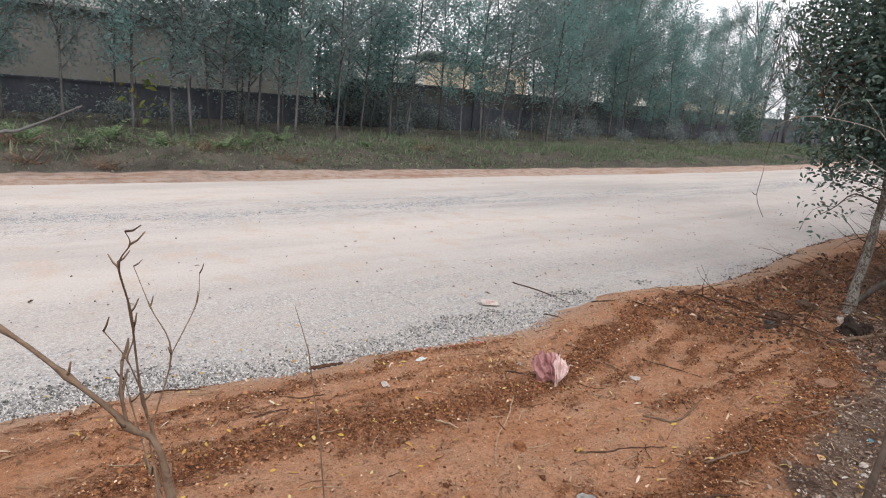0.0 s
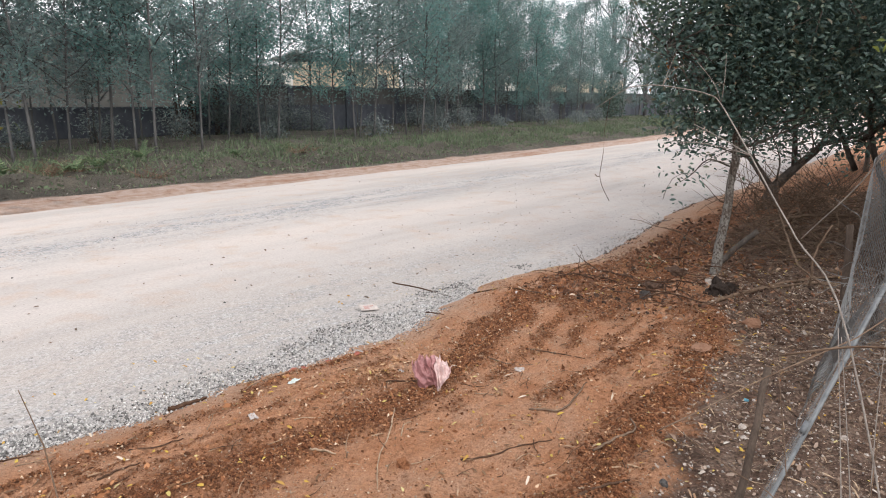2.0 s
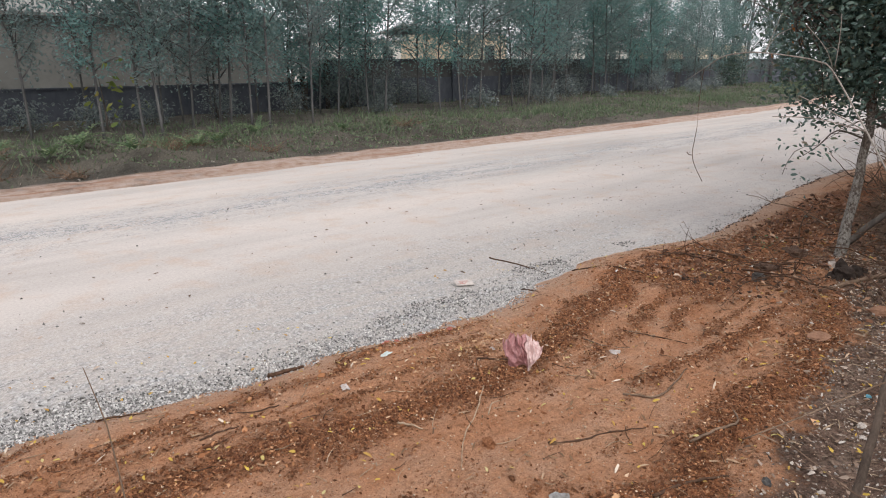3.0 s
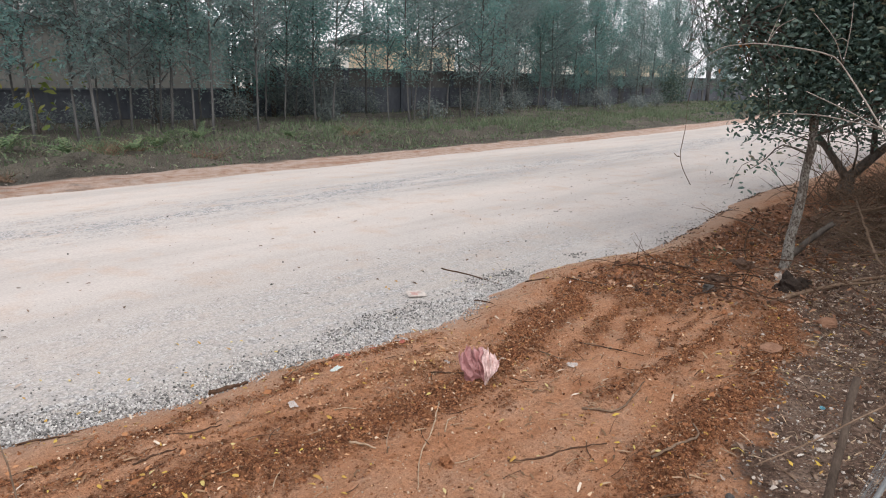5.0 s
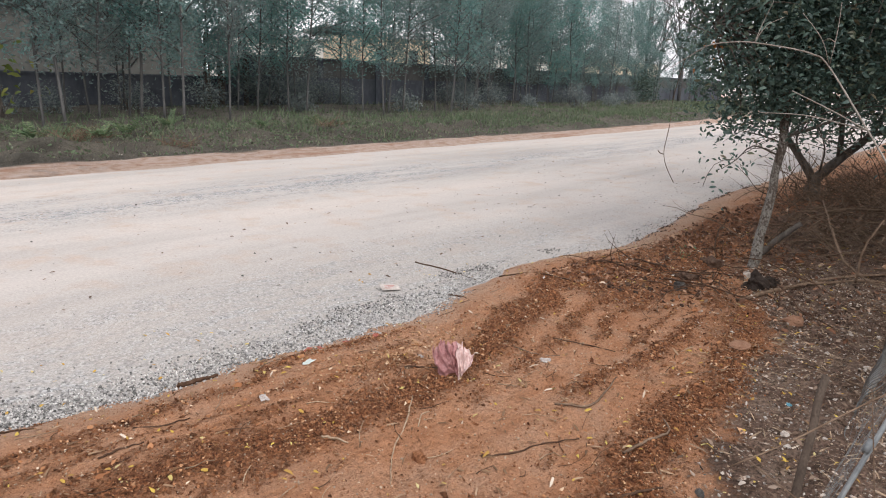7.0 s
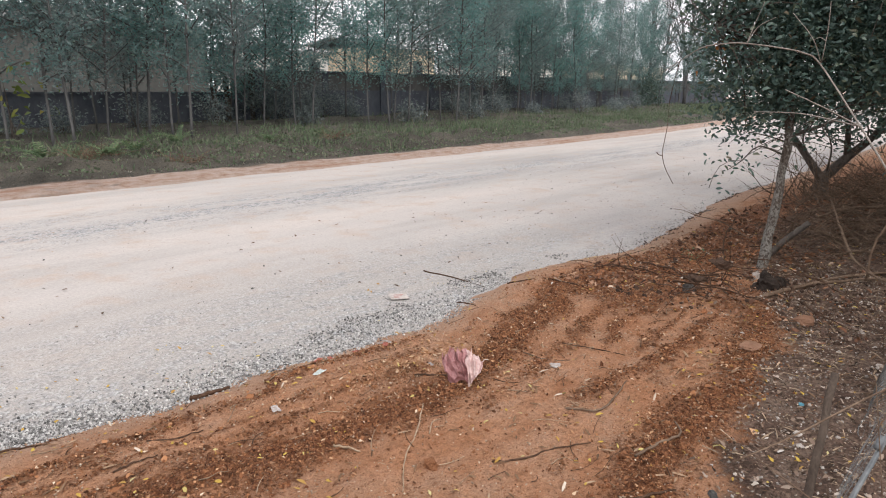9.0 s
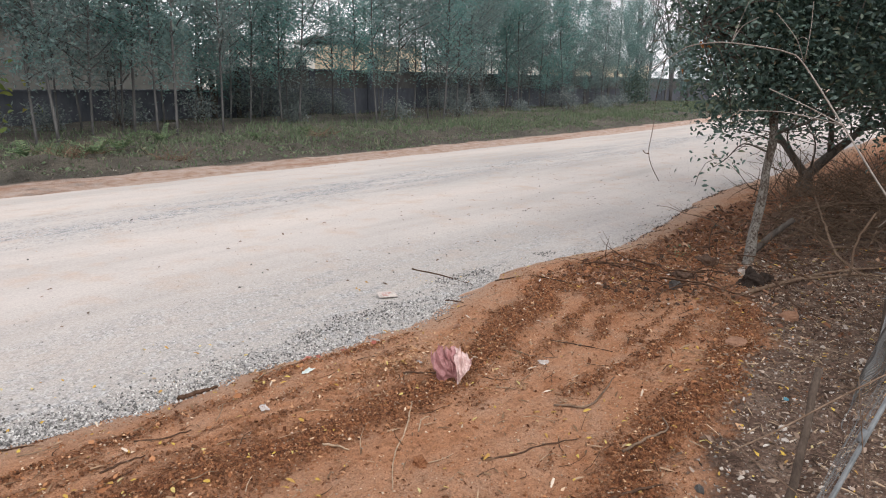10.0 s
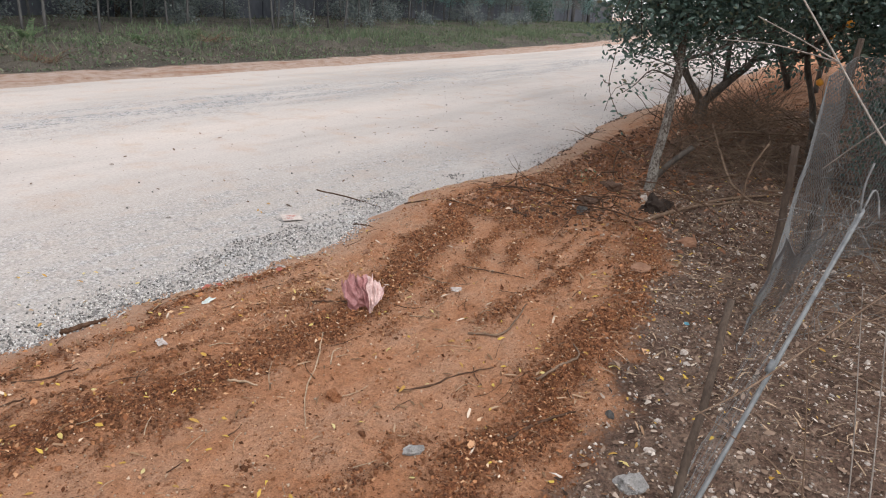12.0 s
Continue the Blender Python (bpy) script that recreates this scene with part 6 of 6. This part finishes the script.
def sizes(n, a, b, flat=0.7):
    s = a + (b - a) * RNG.random(n) ** 2.2
    return np.stack([s, s * RNG.uniform(0.6, 1.0, n), s * RNG.uniform(0.5, 0.9, n) * flat / 0.7], -1), s


n = 34000
x = np.concatenate([RNG.uniform(0.2, 5.0, 23500), RNG.uniform(-5, 0.5, 4500), RNG.uniform(4.5, 13, 6000)])
width = np.interp(x, [1.0, 2.2, 3.4, 4.0, 5.0, 6.0], [0.27, 0.3, 0.38, 0.42, 0.33, 0.25])
strip = RNG.random(n) < 0.93
y = near_edge(x) + np.where(strip, width * RNG.triangular(-0.2, 0.45, 1.25, n), width + RNG.gamma(1.2, 0.3, n))
keep = (RNG.random(n) < np.clip(0.85 + 0.9 * vnoise(x * 1.7, y * 1.7, 40), 0.15, 1) * np.where(x > 5.3, 0.35, 1)) & ~((x > 4.35) & (x < 5.6) & (y < near_edge(x) + 0.12))
x, y = x[keep], y[keep]
sz, s = sizes(len(x), 0.0042, 0.0125)
shrink = np.interp(y - near_edge(x), [0.35, 0.8], [1.0, 0.5])
sz, s = sz * shrink[:, None], s * shrink
scatter("gravel", "loose grey crushed stone along the road edge", "gravel", x, y, np.maximum(ground_z(x, y), road_z(x, y)) + s * 0.25, OCTA_V, OCTA_F, sz, GRAVEL, jitter=0.28)
n = 2000
x = RNG.uniform(0.6, 6.2, n)
y = near_edge(x) + np.interp(x, [1.0, 2.2, 3.4, 4.0, 5.0, 6.0], [0.27, 0.3, 0.38, 0.42, 0.33, 0.25]) + RNG.normal(-0.02, 0.05, n) + 0.05 * vnoise(x * 3, x * 0, 45)
keep = vnoise(x * 2.2, x * 0, 46) > -0.25
x, y = x[keep], y[keep]
sz, s = sizes(len(x), 0.004, 0.012)
scatter("dark_gravel", "line of dark stones along the inner edge of the gravel", "gravel", x, y, np.maximum(ground_z(x, y), road_z(x, y)) + s * 0.3, OCTA_V, OCTA_F, sz, GRAVEL_DARK, jitter=0.28)
n = 480
x = RNG.uniform(7.0, 12.5, n)
y = near_edge(x) + 0.03 + RNG.normal(0, 0.035, n) + 0.04 * vnoise(x * 2.5, x * 0, 47)
keep = vnoise(x * 1.8, x * 0, 48) > -0.3
x, y = x[keep], y[keep]
sz, s = sizes(len(x), 0.006, 0.018)
scatter("dark_gravel", "broken brown lip of earth and stones where the road meets the sand", "gravel", x, y, np.maximum(ground_z(x, y), road_z(x, y)) + s * 0.2, OCTA_V, OCTA_F, sz, CLOD_DARK, jitter=0.28)
n = 9000
x = RNG.uniform(-2, 18, n)
y = near_edge(x) + 0.3 + RNG.gamma(1.2, 1.3, n)
keep = y < far_edge(x) - 0.3
x, y = x[keep], y[keep]
sz, s = sizes(len(x), 0.002, 0.007)
scatter("road_chips", "scattered stone chips and crumbs on the road", "gravel", x, y, road_z(x, y) + s * 0.15, OCTA_V, OCTA_F, sz, ROAD_CHIP, jitter=0.28)
n = 300
x = RNG.uniform(-2, 16, n)
y = near_edge(x) + 0.4 + RNG.gamma(1.6, 1.3, n)
keep = y < far_edge(x) - 0.3
x, y = x[keep], y[keep]
sz, s = sizes(len(x), 0.006, 0.018)
scatter("road_stones", "small dark stones lying loose on the road", "gravel", x, y, road_z(x, y) + s * 0.15, OCTA_V, OCTA_F, sz, GRAVEL_DARK, jitter=0.28)
n = 260
x = RNG.uniform(0, 14, n)
y = near_edge(x) + 0.3 + RNG.gamma(1.5, 1.5, n)
s = RNG.uniform(0.02, 0.05, n)
scatter("road_leaves", "dead leaves blown over the road", "leaves", x, y, road_z(x, y) + 0.008, LEAF_V, LEAF_F, np.stack([s, s * 0.45, s * 0.6], -1), LITTER, 0.4)
# crumbled earth along the ruts
n = 260000
x = np.concatenate([RNG.uniform(0.6, 4.6, 190000), RNG.uniform(4.4, 7.8, 70000)])
y = RNG.uniform(1.35, 3.9, n)
keep = (RNG.random(n) < np.clip(0.42 * rut_line(x, y) ** 1.3 * (0.7 + 0.9 * vnoise(x * 6, y * 6, 62)), 0.008, 1)) & (y < near_edge(x) - 0.05) & (RNG.random(n) > litter_zone(x, y) * 0.85)
x, y = x[keep], y[keep]
sz, s = sizes(len(x), 0.0025, 0.013)
scatter("earth_crumbs", "crumbled dark orange earth thrown up along the ruts", "earth", x, y, ground_z(x, y) + s * 0.1, OCTA_V, OCTA_F, sz, CLOD, jitter=0.45)
n = 16000
x, y = RNG.uniform(0.7, 7.4, n), RNG.uniform(1.4, 3.8, n)
keep = (RNG.random(n) < np.clip(0.7 * rut_line(x, y) ** 1.6 * (0.5 + 1.1 * vnoise(x * 3.3, y * 3.3, 74)), 0.012, 1)) & (y < near_edge(x) - 0.12) & (RNG.random(n) > litter_zone(x, y) * 0.8)
x, y = x[keep], y[keep]
sz, s = sizes(len(x), 0.004, 0.019)
scatter("earth_lumps", "rough lumps of broken orange earth in the ruts", "earth", x, y, ground_z(x, y) - s * 0.05, LUMP_V, LUMP_F, sz, CLOD, jitter=0.5)
# dark flakes deepen the ruts: brown specks plus crevice shade by colour
n = 36000
x, y = RNG.uniform(0.6, 7.4, n), RNG.uniform(1.4, 3.85, n)
keep = (RNG.random(n) < np.clip(0.6 * rut_line(x, y) ** 1.8 * (0.6 + 1.0 * vnoise(x * 8, y * 8, 77)), 0.004, 1)) & (y < near_edge(x) - 0.06) & (RNG.random(n) > litter_zone(x, y) * 0.7)
x, y = x[keep], y[keep]
s = 0.003 + 0.009 * RNG.random(len(x)) ** 2
scatter("dark_flakes", "small dark flakes of earth and bark in the ruts, coloured for crevice shade", "earth", x, y, ground_z(x, y) + 0.003, FLECK_V, FLECK_F, np.stack([s * 1.6, s, s * 1.6], -1), DARK_FLAKE, 0.7, 0.5)
# fine grains lying on the trodden soil
n = 24000
x, y = RNG.uniform(0.9, 5.6, n), RNG.uniform(1.5, 3.75, n)
keep = (RNG.random(n) < np.clip(0.55 + 0.8 * vnoise(x * 4, y * 4, 78), 0.08, 1)) & (y < near_edge(x) - 0.06) & (RNG.random(n) > litter_zone(x, y))
x, y = x[keep], y[keep]
s = 0.0015 + 0.0045 * RNG.random(len(x)) ** 2
scatter("soil_grains", "fine grains and flakes of orange soil on the trodden verge", "earth", x, y, ground_z(x, y) + 0.002, FLECK_V, FLECK_F, np.stack([s * 1.6, s, s * 2.2], -1), FLAKE, 0.9, 0.5)
# a spill of bright bark chips between the main rut and the gravel
n = 1100
x, y = RNG.normal(2.95, 0.3, n), RNG.normal(3.2, 0.09, n)
s = 0.004 + 0.014 * RNG.random(n) ** 2.5
scatter("bark_spill", "spill of bright orange bark chips beside the rut", "bark", x, y, ground_z(x, y) + 0.006, FLECK_V, FLECK_F, np.stack([s * 1.7, s * 0.8, s * 1.6], -1), BRIGHT_CHIP, 0.9, 0.5)
n = 170000
x, y = RNG.uniform(0.5, 8, n), RNG.uniform(1.3, 3.9, n)
keep = (RNG.random(n) < np.clip(0.62 * rut_line(x, y) ** 1.2 * (0.75 + 0.7 * vnoise(x * 5, y * 5, 75)), 0.03, 1)) & (y < near_edge(x) - 0.03) & (RNG.random(n) > litter_zone(x, y) * 0.7)
x, y = x[keep], y[keep]
s = 0.003 + 0.012 * RNG.random(len(x)) ** 2.2
s = s * np.where(RNG.random(len(x)) < 0.04, 1.9, 1.0)
scatter("bark_flakes", "orange-brown flakes of bark and earth in the ruts", "bark", x, y, ground_z(x, y) + 0.004, FLECK_V, FLECK_F, np.stack([s * 1.6, s, s * 1.6], -1), FLAKE, 0.8, 0.5)
n = 7000
x, y = RNG.uniform(0.3, 7, n), RNG.uniform(0.3, 3.9, n)
keep = y < near_edge(x) - 0.03
x, y = x[keep], y[keep]
sz, s = sizes(len(x), 0.0025, 0.009)
scatter("pebbles", "small pale pebbles scattered over the verge", "pebbles", x, y, ground_z(x, y) + s * 0.25, OCTA_V, OCTA_F, sz, SAND_GRAIN, jitter=0.25)
n = 4200
x, y = RNG.uniform(0.3, 8, n), RNG.uniform(0.9, 3.95, n)
keep = (y < near_edge(x)) & (RNG.random(n) < np.clip(0.5 + 0.8 * vnoise(x * 1.5, y * 3, 50), 0.08, 1))
x, y = x[keep], y[keep]
s = 0.01 + 0.045 * RNG.random(len(x)) ** 2
scatter("wood_chips", "splinters of wood and bark on the soil", "wood chips", x, y, ground_z(x, y) + 0.006, SLIVER_V, SLIVER_F, np.stack([s * 1.3, s * 0.9, s], -1), CHIP, 0.35)
n = 26000
x, y = np.concatenate([RNG.uniform(1.8, 7, 17000), RNG.uniform(6, 13, 9000)]), RNG.uniform(-0.8, 3.5, n)
keep = RNG.random(n) < np.maximum(litter_zone(x, y), 0.35 * (x > 4.7))
x, y = x[keep], y[keep]
s = 0.007 + 0.035 * RNG.random(len(x)) ** 1.8
scatter("leaf_litter", "brown and grey dead leaves covering the soil by the fence", "leaf litter", x, y, ground_z(x, y) + 0.006 + 0.012 * RNG.random(len(x)), LEAF_V, LEAF_F, np.stack([s, s * 0.5, s * 0.6], -1), LITTER, 0.6, 0.35)
n = 9000
x, y = RNG.uniform(1.8, 7, n), RNG.uniform(-0.5, 2.4, n)
keep = RNG.random(n) < litter_zone(x, y) * 0.7
x, y = x[keep], y[keep]
sz, s = sizes(len(x), 0.003, 0.013)
scatter("grit", "grey grit and stone crumbs on the soil by the fence", "gravel", x, y, ground_z(x, y) + s * 0.2, OCTA_V, OCTA_F, sz, PEBBLE, jitter=0.3)
n = 5200
x, y = RNG.uniform(1.8, 7, n), RNG.uniform(-0.5, 2.2, n)
keep = RNG.random(n) < litter_zone(x, y) * np.clip(0.6 + vnoise(x * 3, y * 3, 76), 0.1, 1)
x, y = x[keep], y[keep]
s = 0.012 + 0.05 * RNG.random(len(x)) ** 2.5
scatter("straw_bits", "broken bits of straw and twig in the leaf litter", "straw", x, y, ground_z(x, y) + 0.012, SLIVER_V, SLIVER_F, np.stack([s * 1.6, s * 0.5, s], -1), STRAW, 0.35, 0.2)
n = 1700
x, y = RNG.uniform(0.4, 8, n), RNG.uniform(0.6, 4.6, n)
keep = RNG.random(n) < np.clip(0.55 + 0.9 * vnoise(x * 0.9, y * 0.9, 52) + 0.5 * (np.abs(y - 1.3 - 0.1 * x) < 0.3), 0.12, 1) * np.where(y > near_edge(x), 0.35, 1)
x, y = x[keep], y[keep]
s = RNG.uniform(0.014, 0.04, len(x))
scatter("yellow_leaves", "fallen yellow leaves on the verge and road edge", "leaves", x, y, np.maximum(ground_z(x, y), road_z(x, y)) + 0.008, LEAF_V, LEAF_F, np.stack([s, s * 0.42, s * 0.8], -1), YELLOW, 0.55, 0.25)
# thin stalks and roots dragged out along the ruts
rnd = random.Random(88)
for mat, count, label in ((STICK, 120, "thin dark stalks and roots dragged along the ruts"), (STRAW, 80, "thin straw-coloured stalks lying along the ruts")):
    v, f = [], []
    for k in range(count):
        x, y = rnd.uniform(0.7, 6.0), rnd.uniform(1.6, 3.7)
        if y > near_edge(x) - 0.1:
            continue
        a, s = rnd.gauss(0.12, 0.5), rnd.uniform(0.02, 0.09)
        bend = rnd.uniform(-0.015, 0.015)
        pts = [(x + math.cos(a) * s * q - math.sin(a) * bend * (1 - q * q), y + math.sin(a) * s * q + math.cos(a) * bend * (1 - q * q)) for q in (-1, -0.3, 0.4, 1)]
        r = rnd.uniform(0.0012, 0.0028)
        tube(v, f, [lying(px, py, r + 0.003) for px, py in pts], taper(4, r, r * 0.6), 4)
    tagged(new("stalks", mesh_of("stalks", v, f, mat)), label, "stalks", kind="stuff")
# rust-brown fallen leaves and clods in the debris before the trunk
n = 15000
x, y = RNG.uniform(4.9, 13, n), RNG.uniform(1.3, 3.5, n)
keep = (RNG.random(n) < np.clip(0.5 + 0.9 * vnoise(x * 1.8, y * 2.2, 71), 0.1, 1) * np.where(y < 2.2 + 0.28 * np.maximum(x - 6.2, 0), 0.3, 1)) & (y < debris_top(x) - 0.02)
x, y = x[keep], y[keep]
s = (0.014 + 0.05 * RNG.random(len(x)) ** 3) * np.interp(x, [6.5, 9.0], [1.0, 1.7])
scatter("rusty_leaves", "curled rust-brown fallen leaves heaped before the citrus trunk", "leaves", x, y, ground_z(x, y) + 0.008 + 0.02 * RNG.random(len(x)), LEAF_V, LEAF_F, np.stack([s, s * 0.45, s * 1.3], -1), RUST_LEAF, 0.8, 0.4)
n = 420
x, y = RNG.uniform(4.9, 8.0, n), RNG.uniform(2.1, 3.4, n)
keep = RNG.random(n) < np.clip(0.4 + 0.9 * vnoise(x * 1.5, y * 2, 72), 0.05, 1)
x, y = x[keep], y[keep]
sz, s = sizes(len(x), 0.01, 0.04)
scatter("clods", "dark red-brown clods of earth before the citrus trunk", "earth", x, y, ground_z(x, y) + s * 0.05, LUMP_V, LUMP_F, sz, CLOD, jitter=0.5)
n = 1100
x, y = RNG.uniform(5.0, 9.5, n), RNG.uniform(1.4, 3.4, n)
keep = RNG.random(n) < np.clip(0.45 + 1.2 * vnoise(x * 2.2, y * 2.6, 73), 0.03, 1) * (y < debris_top(x) - 0.05)
x, y = x[keep], y[keep]
sz, s = sizes(len(x), 0.008, 0.026)
scatter("dark_clods", "blackish lumps of earth and burnt wood before the citrus trunk", "earth", x, y, ground_z(x, y) + s * 0.2, LUMP_V, LUMP_F, sz, CLOD_DARK, jitter=0.45)
sprig = thing("weed_sprig", "small green weed sprouting among the fallen leaves", "weed", at=lying(6.4, 2.92))
part("foliage", leaf_cloud("foliage", [(0, 0, 0.03, 0.06), (0.06, -0.03, 0.02, 0.04)], 44, 0.028, FERN), sprig)
dry_spray = thing("dead_spray", "spray of orange dead leaves on a thin twig", "dead leaves")
v, f = [], []
tube(v, f, smoothed([(6.98, 2.7, 2.0), (6.97, 2.9, 2.03), (6.95, 3.06, 2.0)], 3), 0.004, 4)
part("twig", mesh_of("twig", v, f, DRY_TWIG, True), dry_spray)
part("foliage", leaf_cloud("foliage", [(6.95, 3.05, 1.99, 0.06), (6.96, 3.0, 2.02, 0.05)], 40, 0.05, DEAD_ORANGE), dry_spray)
